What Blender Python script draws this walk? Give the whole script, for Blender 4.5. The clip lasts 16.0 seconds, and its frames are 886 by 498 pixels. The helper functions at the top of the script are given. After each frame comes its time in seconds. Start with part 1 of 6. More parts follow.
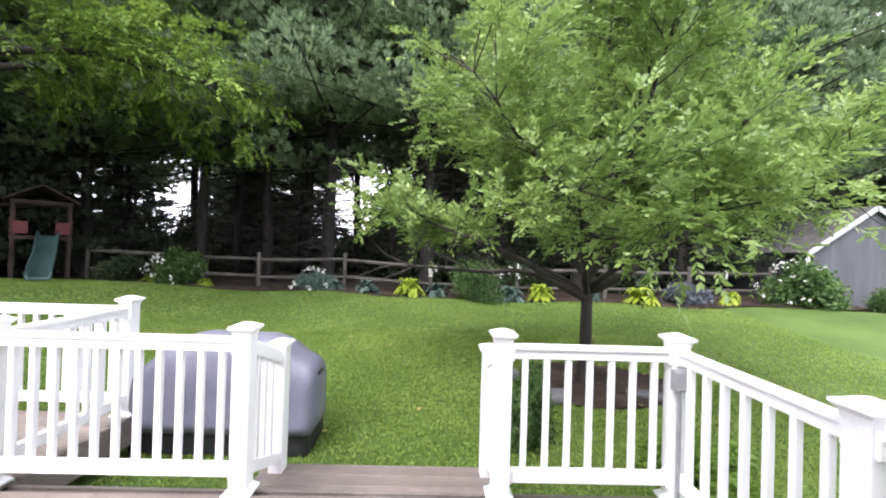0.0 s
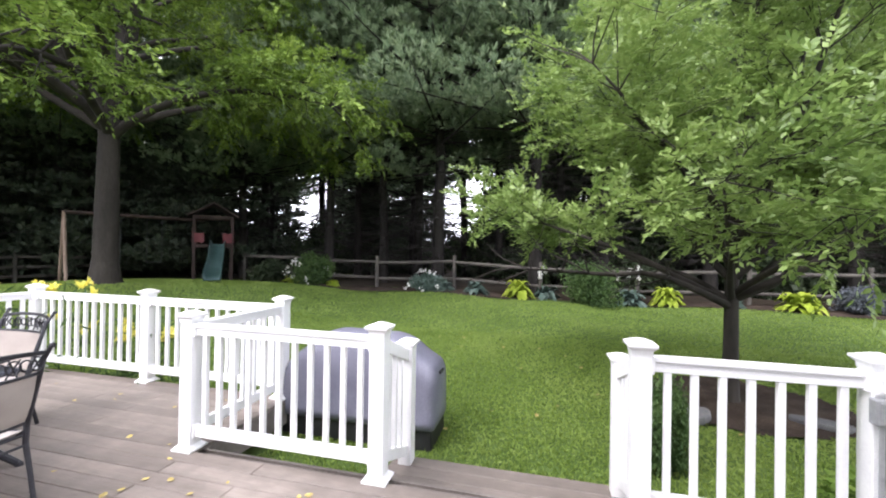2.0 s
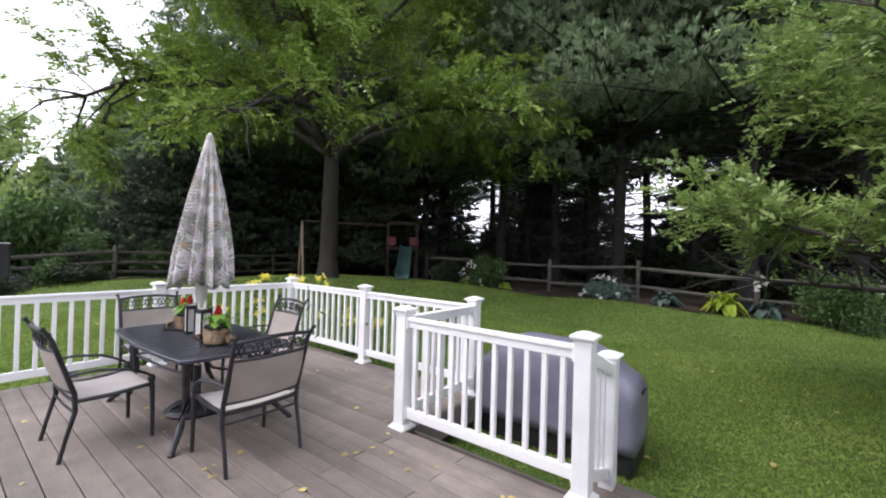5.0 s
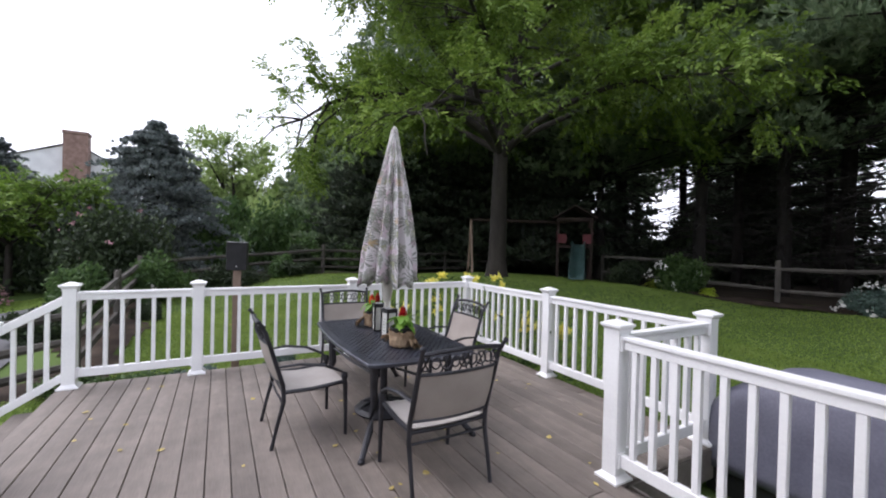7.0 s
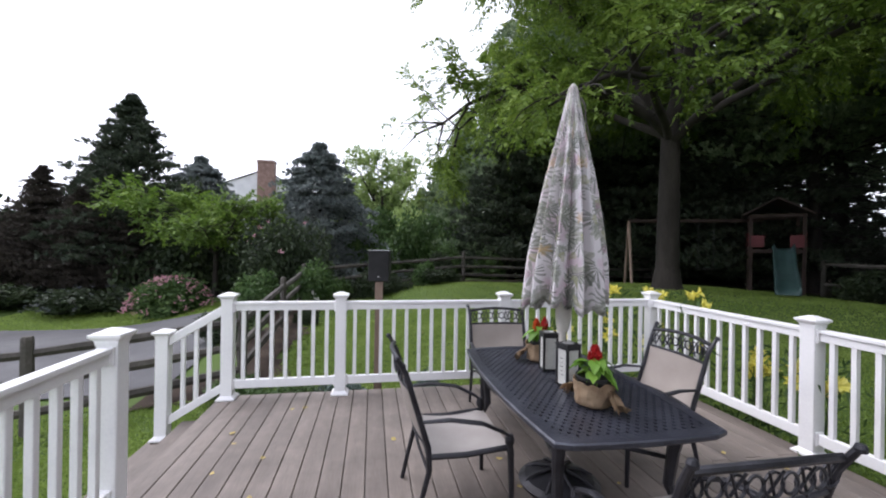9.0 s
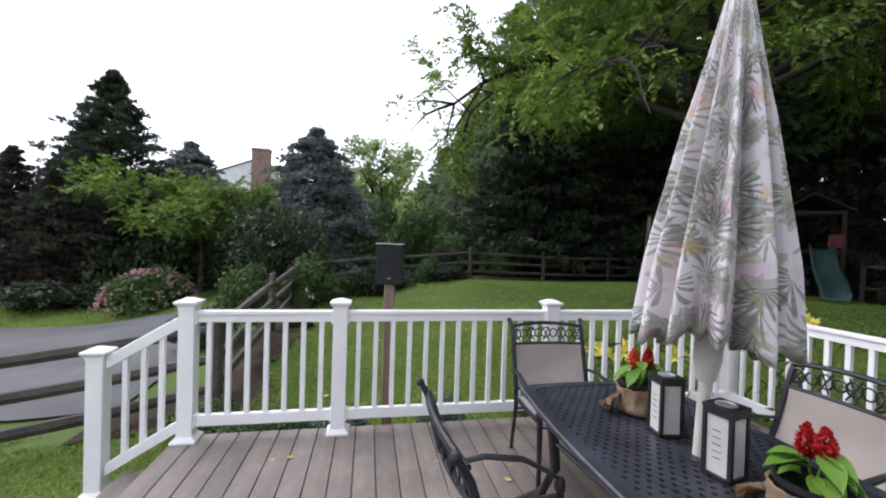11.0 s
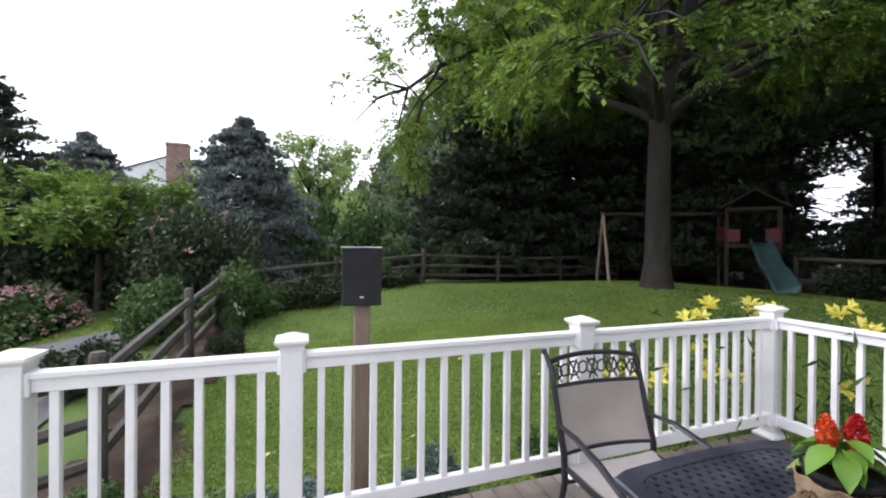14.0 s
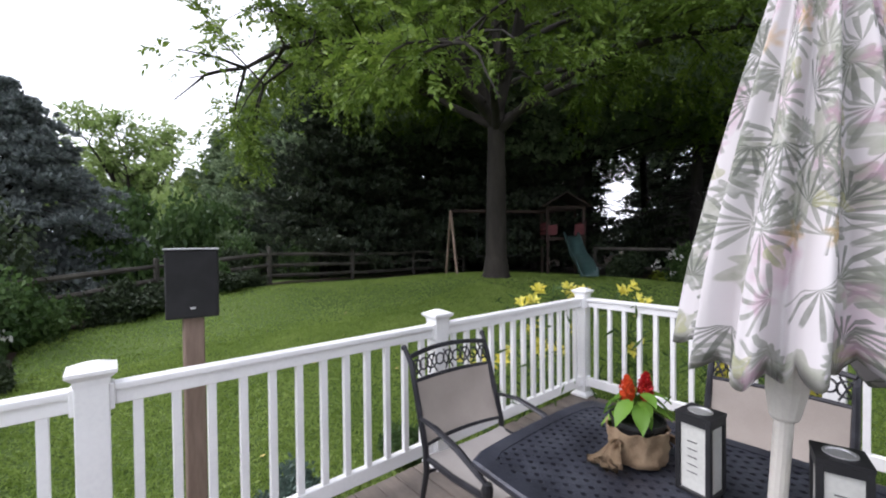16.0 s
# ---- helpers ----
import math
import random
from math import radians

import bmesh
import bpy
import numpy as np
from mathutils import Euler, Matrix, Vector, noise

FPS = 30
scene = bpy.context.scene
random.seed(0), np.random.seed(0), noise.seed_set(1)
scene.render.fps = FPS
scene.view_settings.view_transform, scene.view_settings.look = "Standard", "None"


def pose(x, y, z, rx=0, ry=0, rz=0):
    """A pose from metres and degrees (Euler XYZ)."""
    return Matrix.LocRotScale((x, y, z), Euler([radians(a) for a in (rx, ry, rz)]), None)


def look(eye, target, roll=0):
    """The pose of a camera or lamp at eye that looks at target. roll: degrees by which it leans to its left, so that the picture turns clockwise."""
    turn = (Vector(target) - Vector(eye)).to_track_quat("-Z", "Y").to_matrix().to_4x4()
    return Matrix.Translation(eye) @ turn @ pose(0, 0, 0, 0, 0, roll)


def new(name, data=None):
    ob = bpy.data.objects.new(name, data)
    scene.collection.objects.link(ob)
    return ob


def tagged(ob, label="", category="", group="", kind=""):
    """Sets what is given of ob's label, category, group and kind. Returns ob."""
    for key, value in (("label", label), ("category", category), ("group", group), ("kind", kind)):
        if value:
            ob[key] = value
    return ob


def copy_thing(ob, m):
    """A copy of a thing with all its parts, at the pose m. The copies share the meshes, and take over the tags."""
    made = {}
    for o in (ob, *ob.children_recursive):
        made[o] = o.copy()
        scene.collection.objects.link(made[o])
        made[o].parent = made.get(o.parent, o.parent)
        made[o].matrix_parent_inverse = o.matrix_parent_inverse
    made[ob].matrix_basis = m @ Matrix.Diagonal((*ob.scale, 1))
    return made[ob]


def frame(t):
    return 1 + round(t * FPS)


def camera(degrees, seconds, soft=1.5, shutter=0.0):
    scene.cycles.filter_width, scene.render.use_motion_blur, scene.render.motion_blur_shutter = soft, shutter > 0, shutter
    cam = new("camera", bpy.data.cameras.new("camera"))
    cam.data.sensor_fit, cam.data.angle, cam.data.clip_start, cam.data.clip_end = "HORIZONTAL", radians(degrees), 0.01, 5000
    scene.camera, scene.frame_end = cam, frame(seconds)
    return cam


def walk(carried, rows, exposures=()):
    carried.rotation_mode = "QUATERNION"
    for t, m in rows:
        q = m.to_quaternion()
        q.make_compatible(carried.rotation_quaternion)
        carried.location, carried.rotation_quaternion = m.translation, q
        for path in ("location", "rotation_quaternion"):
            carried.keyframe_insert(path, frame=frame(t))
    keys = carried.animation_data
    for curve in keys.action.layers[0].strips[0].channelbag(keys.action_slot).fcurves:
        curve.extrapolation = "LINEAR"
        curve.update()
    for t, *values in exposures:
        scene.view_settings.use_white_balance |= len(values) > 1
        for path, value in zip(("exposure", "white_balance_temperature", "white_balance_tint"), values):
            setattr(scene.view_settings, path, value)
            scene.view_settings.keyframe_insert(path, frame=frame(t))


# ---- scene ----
cam = camera(96.3, 16.0, soft=2.0)
PATH = [
    (0, (0.634, 0.339, 1.53), (0.669, 2.338, 1.548), 1.7),
    (0.5, (0.601, 0.354, 1.531), (0.552, 2.354, 1.513), 1.6),
    (1, (0.567, 0.355, 1.535), (0.369, 2.345, 1.533), 1.1),
    (1.5, (0.545, 0.34, 1.543), (0.21, 2.312, 1.566), 1.0),
    (2, (0.515, 0.335, 1.544), (0.032, 2.275, 1.557), 0.9),
    (2.5, (0.467, 0.338, 1.542), (-0.132, 2.246, 1.55), 1.2),
    (3, (0.439, 0.319, 1.55), (-0.316, 2.171, 1.558), 0.7),
    (5.5, (0.131, 0.286, 1.535), (-1.24, 1.743, 1.514), 0.9),
    (6, (-0.042, 0.385, 1.519), (-1.591, 1.65, 1.464), -0.5),
    (6.5, (-0.192, 0.478, 1.503), (-1.872, 1.564, 1.485), 0.3),
    (7, (-0.375, 0.517, 1.525), (-2.116, 1.5, 1.507), 1.5),
    (7.5, (-0.609, 0.539, 1.502), (-2.43, 1.365, 1.515), 0.7),
    (8, (-0.839, 0.581, 1.51), (-2.735, 1.216, 1.499), 0.2),
    (8.5, (-1.076, 0.625, 1.526), (-3.025, 1.072, 1.532), 0.8),
    (9, (-1.381, 0.636, 1.523), (-3.35, 0.987, 1.524), 0.9),
    (11.5, (-2.658, 0.498, 1.513), (-4.623, 0.87, 1.488), 1.9),
    (12, (-2.873, 0.475, 1.517), (-4.838, 0.847, 1.552), 0.7),
    (12.5, (-3.048, 0.445, 1.527), (-5.008, 0.84, 1.573), 0.5),
    (13, (-3.238, 0.403, 1.522), (-5.165, 0.935, 1.527), 0.4),
    (13.5, (-3.401, 0.384, 1.498), (-5.306, 0.991, 1.492), 0.1),
    (14, (-3.499, 0.381, 1.505), (-5.387, 1.041, 1.495), 0.5),
    (14.5, (-3.614, 0.419, 1.525), (-5.43, 1.255, 1.56), 1.2),
    (15, (-3.662, 0.401, 1.516), (-5.36, 1.458, 1.525), -0.6),
    (15.5, (-3.64, 0.38, 1.506), (-5.236, 1.585, 1.493), -1.8),
    (16, (-3.55, 0.384, 1.519), (-5.078, 1.674, 1.486), -0.6),
]
EXPOSURES = [(0.0, 1.83, 6250, 19), (1.5, 1.72, 6250, 19), (3.0, 1.47, 6250, 19), (5.5, 0.75, 6150, 19), (8.0, 0.5, 6100, 19), (12.5, 0.5, 6100, 18), (13.5, 0.68, 6150, 18), (15.0, 0.85, 6200, 18), (16.0, 0.6, 6150, 18)]
walk(cam, [(t, look(eye, target, roll)) for t, eye, target, roll in PATH], EXPOSURES)

# ---- world, sun, exposure ----
world = bpy.data.worlds.new("overcast_sky")
scene.world = world
world.use_nodes = True
wn = world.node_tree.nodes
wl = world.node_tree.links
sky = wn.new("ShaderNodeTexSky")
sky.sky_type = "NISHITA"
sky.sun_disc = False
sky.sun_elevation = radians(52)
sky.sun_rotation = radians(215)
sky.dust_density = 1.5
sky.air_density = 1.0
hsv = wn.new("ShaderNodeHueSaturation")
hsv.inputs["Saturation"].default_value = 0.18
wl.new(sky.outputs["Color"], hsv.inputs["Color"])
cloud = wn.new("ShaderNodeMixRGB")
cloud.inputs[0].default_value = 0.72
cloud.inputs[2].default_value = (9.0, 9.3, 9.7, 1)
wl.new(hsv.outputs["Color"], cloud.inputs[1])
wl.new(cloud.outputs[0], wn["Background"].inputs["Color"])
wn["Background"].inputs["Strength"].default_value = 0.15

sun = new("sun", bpy.data.lights.new("sun", "SUN"))
sun.data.energy = 1.5
sun.data.angle = radians(45)
sun.data.color = (1.0, 0.96, 0.9)
SUN_AZ, SUN_EL = radians(215), radians(52)
sun_dir = Vector((math.sin(SUN_AZ) * math.cos(SUN_EL), math.cos(SUN_AZ) * math.cos(SUN_EL), math.sin(SUN_EL)))
sun.matrix_world = look(sun_dir * 60, (0, 0, 0))


# ---- materials ----
def nodes_of(name):
    m = bpy.data.materials.new(name)
    m.use_nodes = True
    return m, m.node_tree.nodes, m.node_tree.links, m.node_tree.nodes["Principled BSDF"]


def ramp_node(n, stops):
    r = n.new("ShaderNodeValToRGB")
    e = r.color_ramp.elements
    e[0].position, e[0].color = stops[0][0], (*stops[0][1], 1)
    e[1].position, e[1].color = stops[-1][0], (*stops[-1][1], 1)
    for p, c in stops[1:-1]:
        x = e.new(p)
        x.color = (*c, 1)
    return r


def surface(name, dark, mid, light, scale=6.0, fine=90.0, rough=0.6, bump=0.15, metal=0.0, stretch=(1, 1, 1), vary=0.0, space="Object", spec=0.5, stain=0.0):
    """A two-scale mottled surface: broad stains and fine grain, with relief; vary shifts brightness from piece to piece."""
    m, n, l, b = nodes_of(name)
    tc = n.new("ShaderNodeTexCoord")
    mp = n.new("ShaderNodeMapping")
    mp.inputs["Scale"].default_value = stretch
    l.new(tc.outputs[space], mp.inputs["Vector"])
    a = n.new("ShaderNodeTexNoise")
    a.inputs["Scale"].default_value = scale
    a.inputs["Detail"].default_value = 5
    g = n.new("ShaderNodeTexNoise")
    g.inputs["Scale"].default_value = fine
    g.inputs["Detail"].default_value = 3
    for t in (a, g):
        l.new(mp.outputs["Vector"], t.inputs["Vector"])
    mix = n.new("ShaderNodeMath")
    mix.operation = "MULTIPLY_ADD"
    l.new(g.outputs["Fac"], mix.inputs[0])
    mix.inputs[1].default_value = 0.4
    half = n.new("ShaderNodeMath")
    half.operation = "MULTIPLY_ADD"
    half.inputs[1].default_value = 0.9
    half.inputs[2].default_value = -0.17
    l.new(a.outputs["Fac"], half.inputs[0])
    l.new(half.outputs[0], mix.inputs[2])
    r = ramp_node(n, [(0.25, dark), (0.5, mid), (0.75, light)])
    l.new(mix.outputs[0], r.inputs["Fac"])
    col = r.outputs["Color"]
    if vary:
        oi = n.new("ShaderNodeObjectInfo")
        mr = n.new("ShaderNodeMapRange")
        mr.inputs["To Min"].default_value = 1 - vary
        mr.inputs["To Max"].default_value = 1 + vary
        l.new(oi.outputs["Random"], mr.inputs["Value"])
        hs = n.new("ShaderNodeHueSaturation")
        l.new(mr.outputs[0], hs.inputs["Value"])
        l.new(col, hs.inputs["Color"])
        col = hs.outputs["Color"]
    if stain:
        geo = n.new("ShaderNodeNewGeometry")
        for sc, lo, hi in ((0.9, 0.35, 0.68), (5.0, 0.3, 0.7)):
            sn = n.new("ShaderNodeTexNoise")
            sn.inputs["Scale"].default_value = sc
            sn.inputs["Detail"].default_value = 6
            sn.inputs["Roughness"].default_value = 0.65
            l.new(geo.outputs["Position"], sn.inputs["Vector"])
            sr = n.new("ShaderNodeMapRange")
            sr.inputs["From Min"].default_value = lo
            sr.inputs["From Max"].default_value = hi
            sr.inputs["To Min"].default_value = 1 - stain
            sr.inputs["To Max"].default_value = 1 + stain
            l.new(sn.outputs["Fac"], sr.inputs["Value"])
            sh = n.new("ShaderNodeHueSaturation")
            l.new(sr.outputs[0], sh.inputs["Value"])
            l.new(col, sh.inputs["Color"])
            col = sh.outputs["Color"]
    l.new(col, b.inputs["Base Color"])
    b.inputs["Roughness"].default_value = rough
    b.inputs["Metallic"].default_value = metal
    b.inputs["Specular IOR Level"].default_value = spec
    if bump:
        bp = n.new("ShaderNodeBump")
        bp.inputs["Strength"].default_value = bump
        bp.inputs["Distance"].default_value = 0.01
        l.new(mix.outputs[0], bp.inputs["Height"])
        l.new(bp.outputs["Normal"], b.inputs["Normal"])
    return m


def leafy(name, a, b2, c, translucent=0.35, rough=0.55, spec=0.3):
    """Leaves: colour differs from leaf to leaf, and light passes through."""
    m, n, l, b = nodes_of(name)
    geo = n.new("ShaderNodeNewGeometry")
    tc = n.new("ShaderNodeTexCoord")
    ns = n.new("ShaderNodeTexNoise")
    ns.inputs["Scale"].default_value = 0.9
    ns.inputs["Detail"].default_value = 3
    l.new(tc.outputs["Object"], ns.inputs["Vector"])
    mx = n.new("ShaderNodeMath")
    mx.operation = "MULTIPLY_ADD"
    mx.inputs[1].default_value = 0.5
    l.new(geo.outputs["Random Per Island"], mx.inputs[0])
    sc = n.new("ShaderNodeMath")
    sc.operation = "MULTIPLY_ADD"
    sc.inputs[1].default_value = 1.1
    sc.inputs[2].default_value = -0.3
    l.new(ns.outputs["Fac"], sc.inputs[0])
    l.new(sc.outputs[0], mx.inputs[2])
    r = ramp_node(n, [(0.1, a), (0.5, b2), (0.9, c)])
    l.new(mx.outputs[0], r.inputs["Fac"])
    l.new(r.outputs["Color"], b.inputs["Base Color"])
    b.inputs["Roughness"].default_value = rough
    b.inputs["Specular IOR Level"].default_value = spec
    tr = n.new("ShaderNodeBsdfTranslucent")
    l.new(r.outputs["Color"], tr.inputs["Color"])
    ms = n.new("ShaderNodeMixShader")
    ms.inputs[0].default_value = translucent
    l.new(b.outputs[0], ms.inputs[1])
    l.new(tr.outputs[0], ms.inputs[2])
    l.new(ms.outputs[0], n["Material Output"].inputs["Surface"])
    return m


M_VINYL = surface("white_vinyl", (0.74, 0.74, 0.75), (0.82, 0.82, 0.82), (0.86, 0.86, 0.86), 3.0, 60, 0.38, 0.03)
M_BOARD = surface("weathered_deck_board", (0.12, 0.1, 0.086), (0.178, 0.15, 0.13), (0.24, 0.205, 0.178), 2.2, 45, 0.6, 0.35, stretch=(0.18, 3.0, 1), vary=0.16, space="Object", stain=0.17)
M_FASCIA = surface("weathered_fascia", (0.1, 0.085, 0.075), (0.16, 0.14, 0.125), (0.22, 0.19, 0.17), 2.0, 40, 0.7, 0.3)
M_GRASS = surface("lawn_turf", (0.05, 0.088, 0.018), (0.075, 0.12, 0.027), (0.105, 0.15, 0.04), 0.55, 26, 0.85, 0.8, space="Object", spec=0.2)
M_BLADE = leafy("grass_blade", (0.15, 0.23, 0.046), (0.22, 0.315, 0.066), (0.3, 0.39, 0.105), 0.4, 0.6)
M_MULCH = surface("bark_mulch", (0.018, 0.013, 0.01), (0.045, 0.032, 0.024), (0.09, 0.066, 0.05), 3.0, 40, 0.95, 1.0, space="Object", spec=0.2)
M_LITTER = surface("pine_litter", (0.018, 0.014, 0.01), (0.04, 0.03, 0.02), (0.07, 0.055, 0.035), 0.8, 30, 0.95, 0.8, space="Object", spec=0.2)
M_ASPHALT = surface("asphalt", (0.05, 0.05, 0.053), (0.085, 0.085, 0.09), (0.13, 0.13, 0.135), 0.8, 120, 0.85, 0.5)
M_BARK = surface("tree_bark", (0.012, 0.01, 0.008), (0.027, 0.022, 0.018), (0.05, 0.042, 0.034), 3.0, 30, 0.9, 1.0, stretch=(1, 1, 0.25))
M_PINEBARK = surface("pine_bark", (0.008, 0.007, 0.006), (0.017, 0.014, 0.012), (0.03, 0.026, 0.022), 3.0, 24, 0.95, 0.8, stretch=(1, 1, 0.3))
M_FENCE = surface("weathered_split_rail", (0.035, 0.031, 0.027), (0.07, 0.063, 0.054), (0.12, 0.108, 0.094), 2.5, 35, 0.85, 0.8, vary=0.15)
M_ASHLEAF = leafy("ash_leaf", (0.085, 0.148, 0.022), (0.155, 0.24, 0.04), (0.27, 0.37, 0.07), 0.37)
M_ORNLEAF = leafy("ornamental_leaf", (0.12, 0.195, 0.05), (0.22, 0.32, 0.085), (0.34, 0.44, 0.15), 0.42, 0.42, 0.5)
M_PINE = leafy("white_pine_needle", (0.1, 0.15, 0.085), (0.185, 0.255, 0.145), (0.3, 0.37, 0.215), 0.5)
M_BRONZE = leafy("bronze_conifer_needle", (0.03, 0.026, 0.022), (0.055, 0.046, 0.038), (0.085, 0.075, 0.06), 0.15)
M_SPRUCE = leafy("blue_spruce_needle", (0.085, 0.105, 0.102), (0.185, 0.215, 0.212), (0.33, 0.365, 0.36), 0.25)
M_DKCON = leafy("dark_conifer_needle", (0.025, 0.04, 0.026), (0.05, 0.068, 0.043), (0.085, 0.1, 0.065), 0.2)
M_LIME = leafy("lime_leaf", (0.07, 0.135, 0.02), (0.13, 0.22, 0.033), (0.22, 0.32, 0.055), 0.35)
M_SHRUB = leafy("shrub_leaf", (0.03, 0.065, 0.02), (0.065, 0.12, 0.035), (0.12, 0.19, 0.06), 0.3)
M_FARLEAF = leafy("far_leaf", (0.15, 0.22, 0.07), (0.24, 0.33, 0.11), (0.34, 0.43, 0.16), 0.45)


# ---- building helpers ----
def link_mesh(name, me, material, parent=None, label=""):
    ob = new(name, me)
    if material is not None and len(me.materials) == 0:
        me.materials.append(material)
    if parent is not None:
        ob.parent = parent
    if label:
        ob["label"] = label
    return ob


def part(name, bm, material, parent=None, label="", smooth=False):
    me = bpy.data.meshes.new(name)
    bm.normal_update()
    bm.to_mesh(me)
    bm.free()
    if smooth:
        me.polygons.foreach_set("use_smooth", [True] * len(me.polygons))
    return link_mesh(name, me, material, parent, label)


def thing(name, at, label, category, group="", rz=0.0, kind=""):
    ob = new(name)
    ob.empty_display_size = 0.1
    ob.matrix_world = pose(at[0], at[1], at[2], 0, 0, rz)
    return tagged(ob, label, category, group, kind)


def box(bm, x0, x1, y0, y1, z0, z1, bevel=0.0, seg=1, m=None):
    r = bmesh.ops.create_cube(bm, size=1.0)
    vs = r["verts"]
    bmesh.ops.scale(bm, vec=(x1 - x0, y1 - y0, z1 - z0), verts=vs)
    bmesh.ops.translate(bm, vec=((x0 + x1) / 2, (y0 + y1) / 2, (z0 + z1) / 2), verts=vs)
    if m is not None:
        bmesh.ops.transform(bm, matrix=m, verts=vs)
    if bevel:
        es = list({e for v in vs for e in v.link_edges})
        bmesh.ops.bevel(bm, geom=es, offset=bevel, segments=seg, affect="EDGES", profile=0.6)
    return bm


def boxed(*a, **k):
    return box(bmesh.new(), *a, **k)


def loft(bm, rings, close=True, caps=True):
    """Skin over rings of equal vertex count."""
    vs = [[bm.verts.new(p) for p in ring] for ring in rings]
    k = len(vs[0])
    for a, b in zip(vs, vs[1:]):
        for i in range(k if close else k - 1):
            j = (i + 1) % k
            bm.faces.new((a[i], a[j], b[j], b[i]))
    if caps and close:
        bm.faces.new(list(reversed(vs[0])))
        bm.faces.new(vs[-1])
    return bm


def tube(bm, pts, radii, sides=8, flat=1.0):
    """A tapered tube along points."""
    pts = [Vector(p) for p in pts]
    if not isinstance(radii, (list, tuple)):
        radii = [radii] * len(pts)
    rings = []
    up = Vector((0, 0, 1))
    for i, p in enumerate(pts):
        d = (pts[min(i + 1, len(pts) - 1)] - pts[max(i - 1, 0)]).normalized()
        s = d.cross(up if abs(d.z) < 0.95 else Vector((0, 1, 0))).normalized()
        u = s.cross(d)
        rings.append([p + (s * math.cos(a) + u * math.sin(a) * flat) * radii[i] for a in [2 * math.pi * k / sides for k in range(sides)]])
    return loft(bm, rings)


def turned(bm, prof, sides=24, at=(0, 0)):
    """A turned body from (radius, height) pairs."""
    return loft(bm, [[(at[0] + r * math.cos(2 * math.pi * k / sides), at[1] + r * math.sin(2 * math.pi * k / sides), z) for k in range(sides)] for r, z in prof])


def quads_mesh(name, v, smooth=False):
    """One mesh of loose quads from an (n, 4, 3) array."""
    n = len(v)
    me = bpy.data.meshes.new(name)
    me.vertices.add(n * 4)
    me.vertices.foreach_set("co", np.asarray(v, np.float32).ravel())
    me.loops.add(n * 4)
    me.loops.foreach_set("vertex_index", np.arange(n * 4, dtype=np.int32))
    me.polygons.add(n)
    me.polygons.foreach_set("loop_start", np.arange(0, n * 4, 4, dtype=np.int32))
    me.update(calc_edges=True)
    return me


def leaf_quads(rng, centre, size, length=1.8, droop=0.0, dirs=None, spread=1.0):
    """Diamond leaves of a given size round their centres, turned at random or along dirs."""
    n = len(centre)
    d = rng.normal(size=(n, 3)) * spread
    if dirs is not None:
        d = d + dirs
    d[:, 2] -= droop
    d /= np.linalg.norm(d, axis=1)[:, None] + 1e-9
    s = np.cross(d, rng.normal(size=(n, 3)))
    s /= np.linalg.norm(s, axis=1)[:, None] + 1e-9
    sz = size * rng.uniform(0.65, 1.3, (n, 1))
    a = centre - d * sz * length * 0.5
    b = centre + d * sz * length * 0.5
    mid = centre + d * sz * length * 0.05
    return np.stack([a, mid + s * sz * 0.5, b, mid - s * sz * 0.5], axis=1)


# ---- the ground's shape ----
SPOTS = [(-2, 4.2, -0.38), (1.5, 4.5, -0.38), (-4, 4.6, -0.34), (-6.2, 2, -0.36), (-6.2, -0.5, -0.42), (-6.3, -3, -0.55), (-4, -3, -0.55), (0, -6, -0.45),
         (6, 2, -0.4), (2.9, 6, -0.3), (8, 6, -0.28), (-2, 8, -0.12), (3, 9.5, -0.1), (-8.4, 9.4, 0.5), (-11.2, 8.3, 0.55), (-2.4, 13.6, 0.26), (0, 12.6, 0.08),
         (6, 12.6, 0.12), (12, 12.8, 0.2), (-7.2, -1.1, -0.36), (-10, -1.2, -0.15), (-14.5, 3.6, 0.4), (-12.8, -1.2, 0.02), (-9.5, 3, 0.05), (-9, -4.5, -0.6), (-12, -7, -0.6), (-6, 7, 0.12)]
SPOT = np.array(SPOTS)


def ground_z(x, y):
    x, y = np.asarray(x, float), np.asarray(y, float)
    d2 = (x[..., None] - SPOT[:, 0]) ** 2 + (y[..., None] - SPOT[:, 1]) ** 2
    w = 1 / (d2 + 0.8) ** 1.6
    z = (w * SPOT[:, 2]).sum(-1) / w.sum(-1)
    far = np.clip((np.hypot(x + 3, y - 5) - 16) / 22, 0, 1)
    return z * (1 - far) + 0.2 * far


def gz(x, y):
    return float(ground_z(x, y))


def sheet(name, xs, ys, lift, material, keep=None, bumpy=0.0):
    """A sheet that lies on the ground over a grid of places."""
    xx, yy = np.meshgrid(xs, ys)
    zz = ground_z(xx, yy) + lift
    if bumpy:
        zz = zz + np.array([[noise.noise(Vector((a * 1.7, b * 1.7, 0.3))) * bumpy for a, b in zip(ra, rb)] for ra, rb in zip(xx, yy)])
    nx, ny = len(xs), len(ys)
    co = np.stack([xx, yy, zz], -1).reshape(-1, 3)
    faces = []
    for j in range(ny - 1):
        for i in range(nx - 1):
            if keep is None or keep((xs[i] + xs[i + 1]) / 2, (ys[j] + ys[j + 1]) / 2):
                k = j * nx + i
                faces.append((k, k + 1, k + nx + 1, k + nx))
    me = bpy.data.meshes.new(name)
    me.from_pydata(co.tolist(), [], faces)
    me.polygons.foreach_set("use_smooth", [True] * len(me.polygons))
    return link_mesh(name, me, material)


